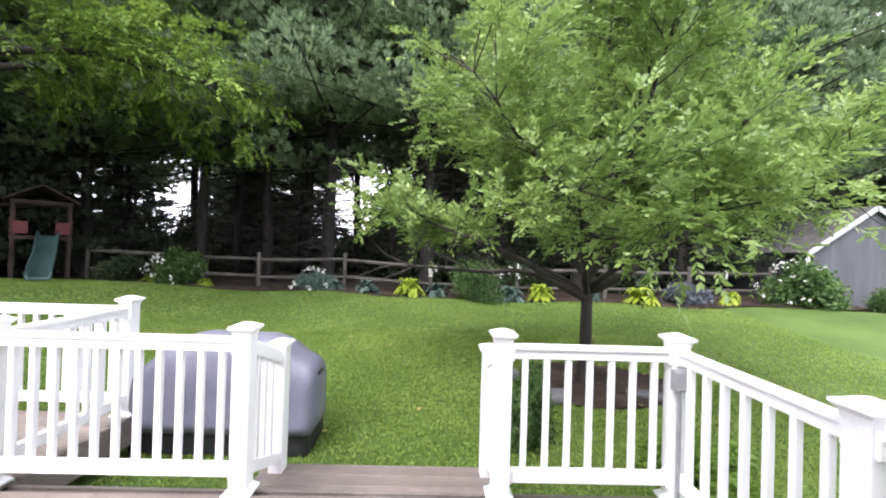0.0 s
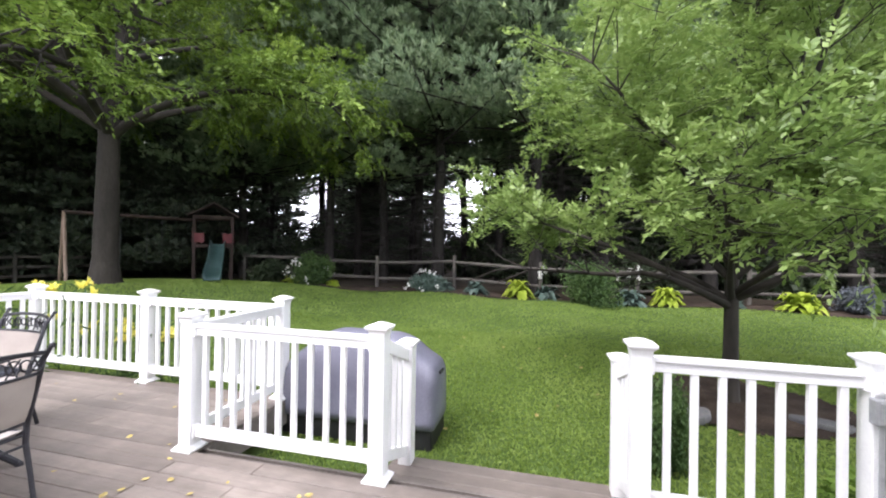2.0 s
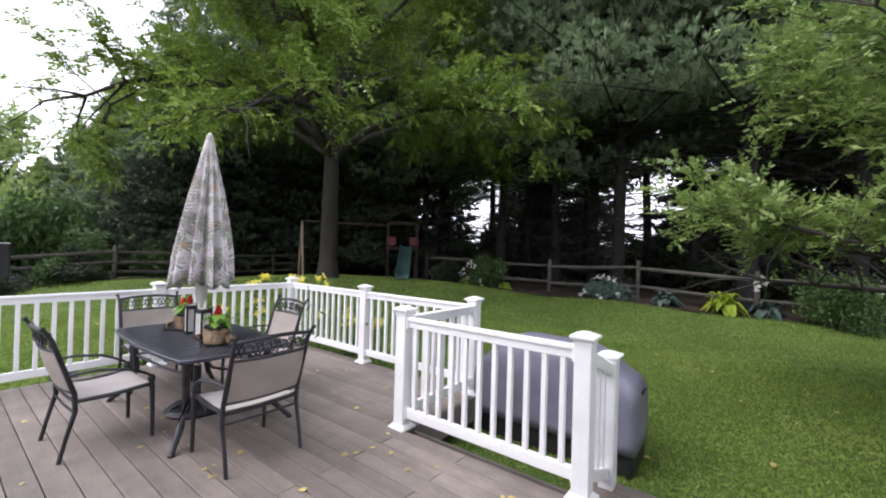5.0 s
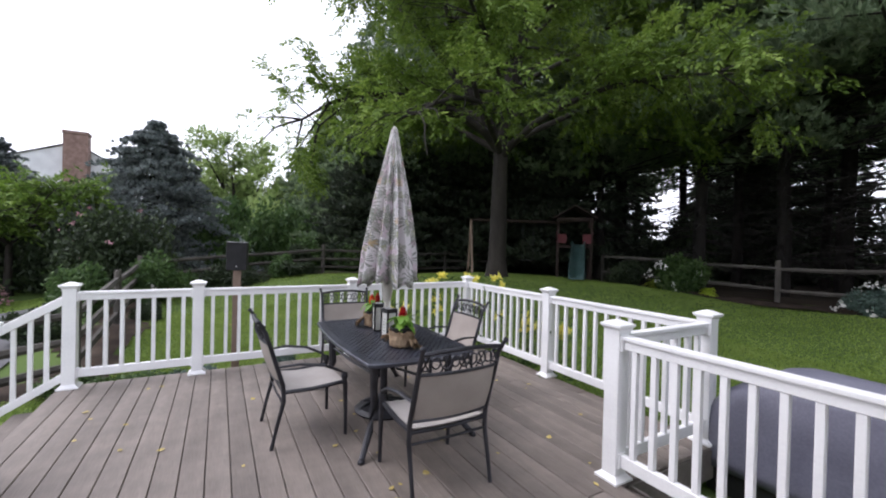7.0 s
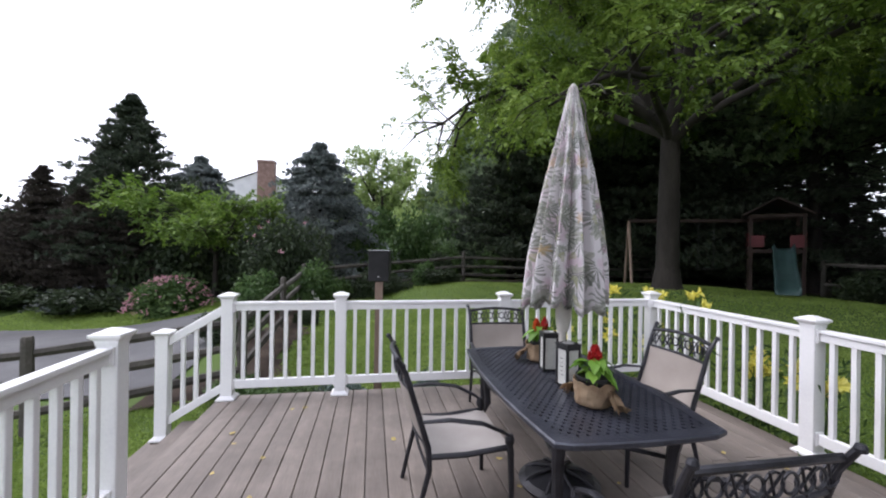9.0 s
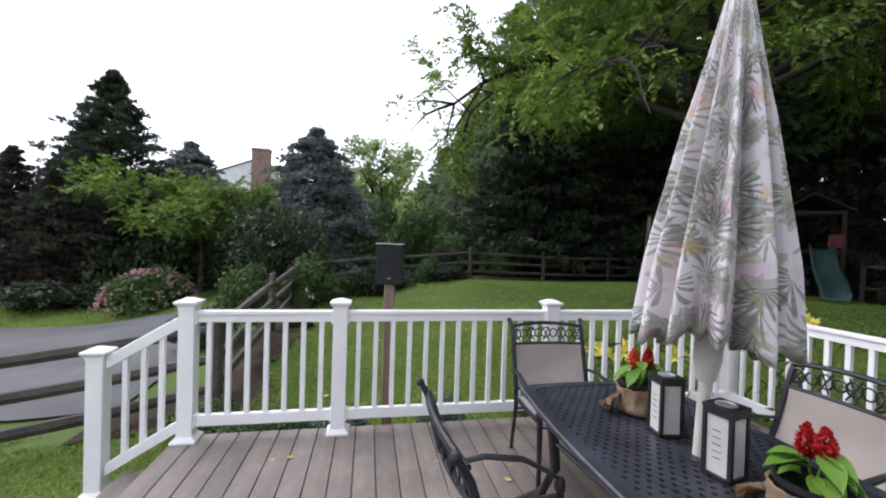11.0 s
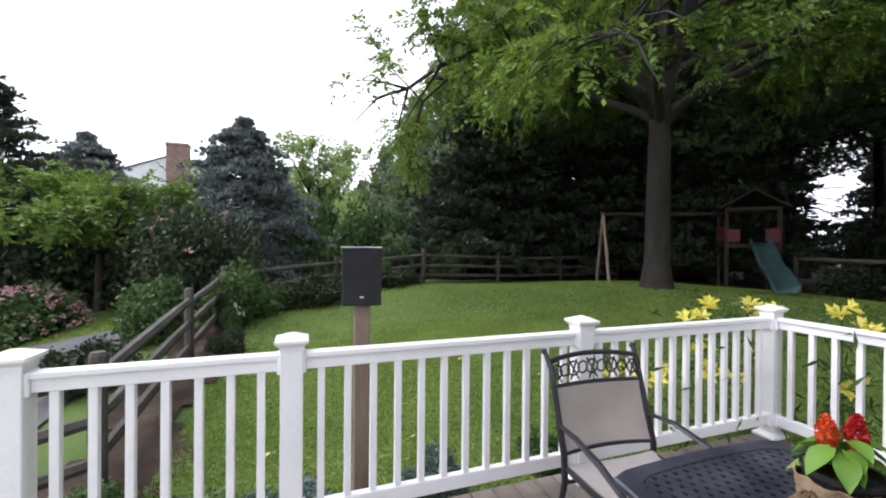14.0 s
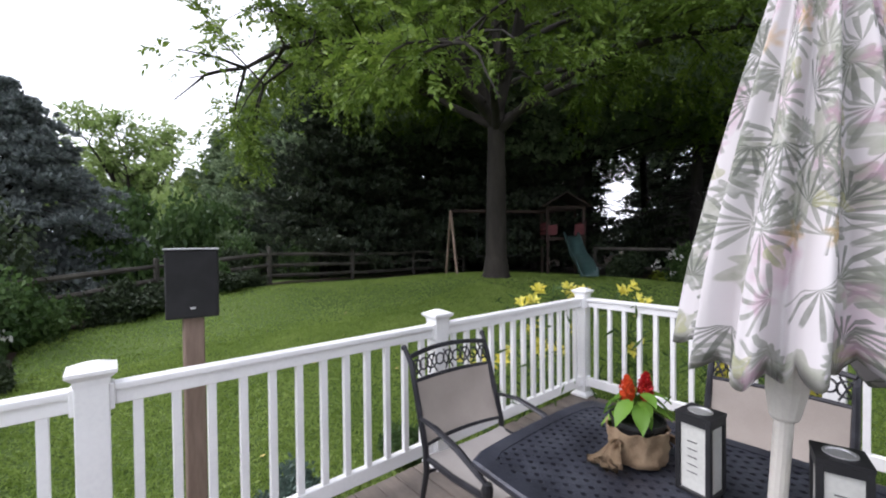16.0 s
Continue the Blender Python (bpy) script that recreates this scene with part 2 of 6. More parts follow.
def spread_axis(a, b, step, far):
    core = list(np.arange(a, b + step / 2, step))
    out, s, x = [], step, b
    while x < far:
        s *= 1.35
        x += s
        out.append(x)
    left, s, x = [], step, a
    while x > -far:
        s *= 1.35
        x -= s
        left.append(x)
    return np.array(left[::-1] + core + out)


ground = sheet("ground", spread_axis(-16, 15, 0.3, 600), spread_axis(-9, 15, 0.3, 600), 0.0, M_GRASS)
tagged(ground, "mown green lawn rising gently to the fence", "lawn", kind="structure")

BED_EDGE = lambda x: 12.75 + 0.3 * math.sin(x * 0.55 + 0.6) + 0.16 * math.sin(x * 1.4) - (0.012 * (x - 2) ** 2 if x > 2 else 0)
bed = sheet("planting_bed", np.arange(-10, 14.2, 0.15), np.arange(11, 14.01, 0.12), 0.03, M_MULCH, lambda x, y: BED_EDGE(x) < y, 0.05)
tagged(bed, "brown mulched planting bed along the split-rail fence", "flower bed", kind="structure")
woods = sheet("woodland_floor", spread_axis(-18, 16, 0.8, 60), np.arange(13.9, 70, 1.0), 0.035, M_LITTER, lambda x, y: y > 13.9, 0.06)
tagged(woods, "dark pine-needle litter under the trees", "forest floor", kind="structure")
ring = sheet("tree_ring", np.arange(1.6, 4.3, 0.08), np.arange(4.8, 7.3, 0.08), 0.03, M_MULCH, lambda x, y: (x - 2.95) ** 2 / 1.25 + (y - 6.05) ** 2 / 0.9 < 1, 0.04)
tagged(ring, "bark mulch ring round the small tree", "mulch", kind="structure")
drive = sheet("driveway", np.arange(-12.4, -7.29, 0.3), np.arange(-30, -1.79, 0.3), 0.03, M_ASPHALT, lambda x, y: y < -2.0)
tagged(drive, "grey asphalt driveway beyond the rail fence", "driveway", kind="structure")
WFENCE = [(-5.5, -4.9), (-6.3, -2.95), (-7.2, -1.09), (-9.95, -1.14), (-12.8, -1.2), (-14.5, 1.2), (-15.4, 3.9), (-16.0, 6.8), (-16.3, 9.6), (-16.4, 12.4)]


def fence_gap(x, y):
    best = 9.0
    for (ax, ay), (bx, by) in zip(WFENCE[1:], WFENCE[2:]):
        t = max(0, min(1, ((x - ax) * (bx - ax) + (y - ay) * (by - ay)) / ((bx - ax) ** 2 + (by - ay) ** 2)))
        best = min(best, math.hypot(x - ax - t * (bx - ax), y - ay - t * (by - ay)))
    return best


wbed = sheet("fence_bed", np.arange(-17.3, -6.2, 0.12), np.arange(-2.2, 12.5, 0.12), 0.03, M_MULCH, lambda x, y: fence_gap(x, y) < 0.42 + 0.15 * math.sin(3 * x + 2 * y) and x < -6.6, 0.04)
tagged(wbed, "strip of brown mulch under the rail fence", "mulch", kind="structure")

# ---- deck ----
WX, EX, SY, NY, IY = -5.655, 2.19, -0.764, 3.96, 2.848     # post lines: west, east, south, north, inner north
NX = -2.10                                                 # east end of the north bay
deck = thing("floor", (0, 0, 0), "weathered grey-brown composite deck", "deck", kind="structure")
BW, GAP, TH = 0.141, 0.006, 0.028
rngb = random.Random(4)
board_mesh = {}


def deck_board(x0, x1, y, z=0.0, depth=BW, parent=None, name="deck_board"):
    key = (round(x1 - x0, 2), depth)
    if key not in board_mesh:
        b = boxed(-(x1 - x0) / 2, (x1 - x0) / 2, 0, depth, -TH, 0, 0.004)
        me = bpy.data.meshes.new(name)
        b.to_mesh(me)
        b.free()
        me.materials.append(M_BOARD)
        board_mesh[key] = me
    ob = new(name, board_mesh[key])
    ob.parent = parent or deck
    ob.matrix_world = pose((x0 + x1) / 2, y, z)
    return ob


y = SY - 0.09
row = 0
while y < NY + 0.02:
    if y + BW <= IY + 0.10:
        cuts = [WX - 0.08, -2.03 if row % 2 else -1.4, EX + 0.08]
    else:
        cuts = [WX - 0.08, -3.9 if row % 2 else -3.3, NX + 0.08]
    for a, b in zip(cuts, cuts[1:]):
        deck_board(a + 0.002, b - 0.002, y, rngb.uniform(-0.0015, 0.0005))
    y += BW + GAP
    row += 1
bm = bmesh.new()
box(bm, WX - 0.06, EX + 0.06, SY - 0.07, IY + 0.06, -0.26, -0.05)
box(bm, WX - 0.06, NX + 0.06, IY + 0.06, NY + 0.06, -0.26, -0.05)
part("joists", bm, M_FASCIA, deck)
bm = bmesh.new()
box(bm, WX - 0.085, WX - 0.06, SY - 0.08, NY + 0.08, -0.25, -0.032)
box(bm, WX - 0.085, NX + 0.06, NY + 0.06, NY + 0.085, -0.25, -0.032)
box(bm, NX + 0.06, NX + 0.085, IY + 0.085, NY + 0.085, -0.25, -0.032)
box(bm, NX + 0.06, EX + 0.06, IY + 0.06, IY + 0.085, -0.25, -0.032)
box(bm, EX + 0.06, EX + 0.085, SY - 0.08, IY + 0.085, -0.25, -0.032)
part("fascia", bm, M_FASCIA, deck)

# steps down to the lawn
nstep = thing("steps_north", (0, 0, 0), "single wide wooden step down to the lawn", "steps", kind="structure")
for k in range(4):
    deck_board(-0.66, 1.19, IY + 0.10 + k * (BW + 0.005), -0.18, BW, nstep, "tread_board")
part("riser", boxed(-0.66, 1.19, IY + 0.085, IY + 0.66, -0.42, -0.209), M_FASCIA, nstep)
sstep = thing("steps_south", (0, 0, 0), "wooden steps down to the drive", "steps", kind="structure")
for k in range(2):
    for j in range(2):
        deck_board(-5.6, -3.9, SY - 0.24 - k * 0.3 - j * (BW + 0.005), -0.18 - 0.18 * k, BW, sstep, "tread_board")
    part("riser", boxed(-5.6, -3.9, SY - 0.37 - k * 0.3, SY - 0.1 - k * 0.3, -0.62, -0.209 - 0.18 * k), M_FASCIA, sstep)

# ---- railing ----
POST_H, RAIL_T, RAIL_B = 1.06, 0.965, 0.10


def frustum(bm, a0, a1, z0, z1):
    return loft(bm, [[(-a0, -a0, z0), (a0, -a0, z0), (a0, a0, z0), (-a0, a0, z0)], [(-a1, -a1, z1), (a1, -a1, z1), (a1, a1, z1), (-a1, a1, z1)]])


def railing_post():
    t = thing("railing_post", (0, 0, 0), "white vinyl railing post with a pyramid cap", "railing post", "deck railing posts")
    part("post_sleeve", boxed(-0.054, 0.054, -0.054, 0.054, 0.0, POST_H - 0.055, 0.004), M_VINYL, t)
    bm = bmesh.new()
    frustum(bm, 0.056, 0.058, POST_H - 0.085, POST_H - 0.06)
    frustum(bm, 0.058, 0.079, POST_H - 0.06, POST_H - 0.038)
    frustum(bm, 0.079, 0.079, POST_H - 0.038, POST_H - 0.024)
    frustum(bm, 0.076, 0.020, POST_H - 0.024, POST_H)
    part("post_cap", bm, M_VINYL, t)
    bm = bmesh.new()
    frustum(bm, 0.085, 0.085, 0.001, 0.016)
    frustum(bm, 0.083, 0.056, 0.016, 0.042)
    part("base_trim", bm, M_VINYL, t)
    return t


POSTS = [(WX, SY), (WX, 0.326), (WX, 2.106), (WX, NY), (-3.87, NY), (NX, NY), (NX, IY), (-0.54, IY), (1.076, IY), (EX, IY), (EX, 1.724), (-3.855, SY)]
first_post = railing_post()
first_post.matrix_world = pose(*POSTS[0], 0)
for px, py in POSTS[1:]:
    copy_thing(first_post, pose(px, py, 0))
EXTRA_POSTS = [(-1.9, SY), (EX, 0.5)]
for px, py in EXTRA_POSTS:
    copy_thing(first_post, pose(px, py, 0))


def railing(a, b, group="deck railings"):
    """A straight section between two posts: top rail with a cap bead, bottom rail, balusters."""
    a, b = Vector((*a, 0)), Vector((*b, 0))
    L = (b - a).length
    ang = math.degrees(math.atan2(b.y - a.y, b.x - a.x))
    mid = (a + b) / 2
    t = thing("railing", (mid.x, mid.y, 0), "white vinyl deck railing section with square balusters", "railing", group, ang)
    h = L / 2 - 0.055
    bm = bmesh.new()
    box(bm, -h, h, -0.022, 0.022, RAIL_T - 0.088, RAIL_T - 0.02, 0.003)
    box(bm, -h, h, -0.036, 0.036, RAIL_T - 0.03, RAIL_T, 0.007, 2)
    for s in (-1, 1):
        box(bm, s * h - 0.014, s * h + 0.014, -0.042, 0.042, RAIL_T - 0.1, RAIL_T + 0.004, 0.004)
    part("top_rail", bm, M_VINYL, t)
    bm = bmesh.new()
    box(bm, -h, h, -0.022, 0.022, RAIL_B, RAIL_B + 0.085, 0.005)
    for s in (-1, 1):
        box(bm, s * h - 0.013, s * h + 0.013, -0.034, 0.034, RAIL_B - 0.008, RAIL_B + 0.094, 0.004)
    part("bottom_rail", bm, M_VINYL, t)
    n = round((L - 0.11) / 0.125) - 1
    me = None
    for k in range(n):
        x = -h + (k + 0.65) * 2 * h / (n + 0.3)
        if me is None:
            o = part("baluster", boxed(-0.018, 0.018, -0.018, 0.018, RAIL_B + 0.08, RAIL_T - 0.08, 0.003), M_VINYL, t)
            me = o.data
        else:
            o = link_mesh("baluster", me, M_VINYL, t)
        o.location = (x, 0, 0)
    return t


for a, b in ((0, 1), (1, 2), (2, 3), (3, 4), (4, 5), (5, 6), (6, 7), (8, 9), (9, 10)):
    railing(POSTS[a], POSTS[b])
railing(POSTS[11], EXTRA_POSTS[0])
railing(POSTS[10], EXTRA_POSTS[1])


def stair_railing(top, foot, drop, base):
    """A short raking section from a deck post down to a newel at the foot of the steps."""
    a, b = Vector((*top, 0)), Vector((*foot, 0))
    L = (b - a).length
    ang = math.degrees(math.atan2(b.y - a.y, b.x - a.x))
    p = copy_thing(first_post, pose(b.x, b.y, -drop))
    p["label"] = "white vinyl newel post at the foot of the steps"
    t = thing("stair_railing", (a.x, a.y, 0), "short white raking stair railing with square balusters", "railing", "stair railings", ang)
    x0, x1 = 0.055, L - 0.055
    k = drop / L

    def rake(z0, z1, w, bev):
        bm = boxed(x0, x1, -w, w, z0, z1, bev)
        for v in bm.verts:
            v.co.z -= k * v.co.x
        return bm
    bm = rake(RAIL_T - 0.1, RAIL_T - 0.005, 0.03, 0.006)
    part("top_rail", bm, M_VINYL, t)
    part("bottom_rail", rake(RAIL_B + 0.0, RAIL_B + 0.085, 0.022, 0.004), M_VINYL, t)
    n = max(2, round((L - 0.11) / 0.12) - 1)
    for i in range(n):
        x = x0 + (i + 1) * (x1 - x0) / (n + 1)
        bm = boxed(x - 0.018, x + 0.018, -0.018, 0.018, RAIL_B + 0.07, RAIL_T - 0.09, 0.003)
        for v in bm.verts:
            v.co.z -= k * x
        part("baluster", bm, M_VINYL, t)


stair_railing(POSTS[0], (WX + 0.02, -1.334), 0.35, 0)
stair_railing(POSTS[7], (-0.54, 3.44), 0.23, 0)
stair_railing(POSTS[8], (1.076, 3.44), 0.23, 0)

# ---- trees ----
def limbs_mesh(name, segs, sides=6):
    """Tapered limbs joined into one mesh: (start, end, radius, radius)."""
    vs, fs = [], []
    for a, b, r0, r1 in segs:
        a, b = Vector(a), Vector(b)
        d = (b - a).normalized()
        s = d.cross(Vector((0, 0, 1)) if abs(d.z) < 0.9 else Vector((0, 1, 0))).normalized()
        u = s.cross(d)
        k = len(vs)
        for p, r in ((a, r0), (b, r1)):
            for i in range(sides):
                t = 2 * math.pi * i / sides
                vs.append(p + (s * math.cos(t) + u * math.sin(t)) * r)
        for i in range(sides):
            j = (i + 1) % sides
            fs.append((k + i, k + j, k + sides + j, k + sides + i))
    me = bpy.data.meshes.new(name)
    me.from_pydata([tuple(v) for v in vs], [], fs)
    me.polygons.foreach_set("use_smooth", [True] * len(me.polygons))
    return me


def evergreen(name, seed, height, base, reach, whorls, per_whorl, clumps, rc, tufts, needles, nlen, nwid, lift, curl, mat, bark, trunk_r, taper=1.0, flat=0.5, bare=0.3, up=0.6, dead=0, fan=0.22):
    """A conifer: trunk, whorls of boughs that carry clumps of needle tufts, and dead twigs below. Returns trunk and crown meshes."""
    rng, nr = random.Random(seed), np.random.RandomState(seed)
    segs = []
    k = 8
    lean = [(rng.gauss(0, 0.012) * height * (i > 0), rng.gauss(0, 0.012) * height * (i > 0)) for i in range(k + 1)]
    for i in range(k):
        a, b = height * i / k, height * (i + 1) / k
        segs.append(((lean[i][0] * i / k, lean[i][1] * i / k, a), (lean[i + 1][0] * (i + 1) / k, lean[i + 1][1] * (i + 1) / k, b), trunk_r * (1 - i / k) + 0.015, trunk_r * (1 - (i + 1) / k) + 0.012))
    for i in range(dead):
        ang, z0, L = rng.uniform(0, 6.28), rng.uniform(0.8, base + 1.5), rng.uniform(0.5, 2.3)
        d = Vector((math.cos(ang), math.sin(ang), rng.uniform(-0.35, 0.15)))
        m = Vector((0, 0, z0)) + d * L * 0.55
        e = m + (d + Vector((rng.gauss(0, 0.25), rng.gauss(0, 0.25), -0.25))) * L * 0.45
        segs += [((0, 0, z0), m, 0.018, 0.012), (m, e, 0.012, 0.005)]
        for _ in range(3):
            o = Vector((0, 0, z0)).lerp(m, rng.uniform(0.4, 1))
            segs.append((o, o + (d + Vector((rng.gauss(0, 0.7), rng.gauss(0, 0.7), rng.gauss(-0.1, 0.4)))) * 0.4, 0.007, 0.004))
    cs, ds, rs = [], [], []
    for w in range(whorls):
        f = w / (whorls - 1)
        zc = base + (height - base) * f
        R = reach * (1 - f) ** taper + 0.1 * reach * (1 - f * 0.8)
        a0 = rng.uniform(0, 6.28)
        for j in range(per_whorl):
            ang = a0 + (j + rng.uniform(-0.3, 0.3)) * 2 * math.pi / per_whorl
            r = R * rng.uniform(0.7, 1.15)
            z0 = zc + rng.uniform(-0.5, 0.5) * (height - base) / whorls
            d = Vector((math.cos(ang), math.sin(ang), 0))
            sv = Vector((-d.y, d.x, 0))
            li, cu = lift + rng.gauss(0, 0.06), curl + rng.gauss(0, 0.05)
            prev = Vector((0, 0, z0))
            for i in range(1, 5):
                t = i / 4
                q = d * r * t + Vector((0, 0, z0 + r * (li * t + cu * t * t)))
                g = 0.25 * trunk_r * (1 - f * 0.6)
                segs.append((prev, q, g * (1.1 - t * 0.8) + 0.004, g * (0.9 - t * 0.8) + 0.004))
                prev = q
            nc = max(2, round(clumps * (0.35 + 0.65 * r / reach)))
            for i in range(nc):
                t = bare + (1.02 - bare) * (i + rng.uniform(0.2, 0.8)) / nc
                side = rng.gauss(0, fan) * r * (1.2 - t * 0.75) * (0 if i == nc - 1 else 1)
                cs.append(d * r * t + sv * side + Vector((0, 0, z0 + r * (li * t + cu * t * t) - 0.12 * abs(side) * (cu < 0))))
                ds.append(d * 0.8 + sv * (0.6 * side / (0.2 * r)))
                rs.append(rc * rng.uniform(0.65, 1.25) * (1 - 0.45 * f))
    cs, ds, rs = np.array(cs), np.array(ds), np.array(rs)
    n = len(cs) * tufts
    u = nr.normal(size=(n, 3))
    u[:, 2] = np.abs(u[:, 2]) - 0.25
    u /= np.linalg.norm(u, axis=1)[:, None]
    c = np.repeat(cs, tufts, axis=0) + u * np.repeat(rs, tufts)[:, None] * np.array([1, 1, flat]) * nr.uniform(0.55, 1.0, (n, 1))
    dr = u * 0.8 + np.repeat(ds, tufts, axis=0) * 0.7 + np.array([0, 0, up])
    dr /= np.linalg.norm(dr, axis=1)[:, None]
    cc = np.repeat(c, needles, axis=0)
    dd = np.repeat(dr, needles, axis=0) + nr.normal(size=(n * needles, 3)) * 0.42
    dd /= np.linalg.norm(dd, axis=1)[:, None]
    q = leaf_quads(nr, cc + dd * nlen * 0.45, nwid, nlen / nwid, 0.0, dd * 6, 0.5)
    return limbs_mesh(name + "_trunk", segs, 5), quads_mesh(name + "_crown", q), mat, bark


def plant_tree(name, kit, at, label, group="", rz=0.0, s=1.0):
    t = thing(name, (at[0], at[1], gz(at[0], at[1]) - 0.05), label, "tree", group, rz)
    t.scale = (s, s, s)
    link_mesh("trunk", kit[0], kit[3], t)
    link_mesh("crown", kit[1], kit[2], t)
    return t


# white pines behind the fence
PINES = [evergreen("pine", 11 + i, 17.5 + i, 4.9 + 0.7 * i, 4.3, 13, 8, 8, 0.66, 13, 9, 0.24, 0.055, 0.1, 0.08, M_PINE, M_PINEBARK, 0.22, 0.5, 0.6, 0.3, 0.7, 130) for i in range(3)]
rp = random.Random(8)
k = 0
for rowy, n, x0, x1 in ((15.6, 11, -16, 17), (18.6, 10, -19, 20), (23, 10, -24, 24)):
    for i in range(n):
        px = x0 + (x1 - x0) * (i + rp.uniform(0.2, 0.8)) / n
        plant_tree("pine_tree", PINES[0 if rowy < 17 else 1 + k % 2], (px, rowy + rp.uniform(-0.9, 0.9)), "tall white pine with bare lower trunk and layered boughs", "pines behind the fence", rp.uniform(0, 360), rp.uniform(0.85, 1.15))
        k += 1
# pines that close the north-west and west
for px, py, s in ((-18, 11.8, 0.95), (-18, 14, 1.0), (-19.5, 9.5, 0.9), (-22, 12, 1.0), (-22.5, 8, 0.7), (-26, 10.5, 0.65), (-27, 7.2, 0.5), (-31, 8.5, 0.5)):
    plant_tree("pine_tree", PINES[k % 3], (px, py), "tall white pine with bare lower trunk and layered boughs", "pines behind the fence", rp.uniform(0, 360), s)
    k += 1

# blue spruces
SPR = evergreen("spruce", 31, 5.7, 0.3, 3.3, 19, 13, 7, 0.36, 10, 7, 0.15, 0.065, 0.1, -0.28, M_SPRUCE, M_PINEBARK, 0.14, 0.62, 0.42, 0.3, 0.5, 0, 0.25)
plant_tree("blue_spruce", SPR, (-18.6, -1.6), "broad blue-grey spruce with dense layered boughs", "blue spruces", 0)
plant_tree("blue_spruce", SPR, (-25, -8.6), "broad blue-grey spruce with dense layered boughs", "blue spruces", 100, 1.08)
DKC = evergreen("dark_conifer", 41, 7.2, 0.3, 2.9, 25, 9, 9, 0.24, 7, 6, 0.18, 0.04, 0.6, -0.32, M_DKCON, M_PINEBARK, 0.14, 0.85, 0.5, 0.25, 0.5, 0, 0.2)
plant_tree("conifer", DKC, (-18.2, -8.35), "tall dark green conifer with an open pointed top", "dark conifers", 0)
BRZ = (DKC[0], DKC[1].copy(), M_BRONZE, DKC[3])
BRZ[1].materials.clear()
for px, py, rz, sc in ((-17.0, -10.4, 70, 0.6), (-16.5, -12.6, 200, 0.62), (-20.5, -10.6, 310, 0.8), (-17.4, -7.6, 140, 0.55), (-16.6, -9.0, 20, 0.5), (-18.5, -14.5, 95, 0.7)):
    plant_tree("conifer", BRZ, (px, py), "dark bronze-green conifer beside the drive", "dark conifers", rz, sc)

# broadleaf trees
def shoots(nr, base, dirs, length, pairs, leaf, width, droop, open_angle=0.9):
    """Leafy shoots: leaves in two rows along drooping or rising twigs, as quads."""
    n = len(base)
    d = dirs / (np.linalg.norm(dirs, axis=1)[:, None] + 1e-9)
    sv = np.cross(d, np.array([0, 0, 1.0]) + nr.normal(size=(n, 3)) * 0.3)
    sv /= np.linalg.norm(sv, axis=1)[:, None] + 1e-9
    L = length * nr.uniform(0.6, 1.25, (n, 1))
    out = []
    for k in range(pairs):
        t = (k + 0.6) / pairs
        p = base + d * L * t - np.array([0, 0, 1.0]) * (droop * t * t) * L
        for sgn in (-1, 1):
            ld = d * (1.1 - 0.3 * open_angle) + sv * sgn * open_angle * (1.05 - 0.6 * t) + nr.normal(size=(n, 3)) * 0.25
            ld[:, 2] -= droop * (0.3 + t)
            ld /= np.linalg.norm(ld, axis=1)[:, None]
            up = np.cross(d, sv) + nr.normal(size=(n, 3)) * 0.45
            w = np.cross(ld, up)
            w /= np.linalg.norm(w, axis=1)[:, None] + 1e-9
            q = leaf * nr.uniform(0.65, 1.2, (n, 1))
            m = p + ld * q * 0.45
            out.append(np.stack([p, m + w * width * q / leaf * 0.5, p + ld * q, m - w * width * q / leaf * 0.5], 1))
    return np.concatenate(out)


def run_limb(rng, p, d, length, n, bend, wander, r0, r1, segs):
    """One curving limb; returns its points and headings."""
    p, d = Vector(p), Vector(d).normalized()
    pts = []
    for i in range(n):
        q = p + d * length / n
        segs.append((p.copy(), q.copy(), r0 + (r1 - r0) * i / n, r0 + (r1 - r0) * (i + 1) / n))
        pts.append((q.copy(), d.copy()))
        p = q
        d = (d + Vector((rng.gauss(0, wander), rng.gauss(0, wander), rng.gauss(0, wander) - bend))).normalized()
    return pts


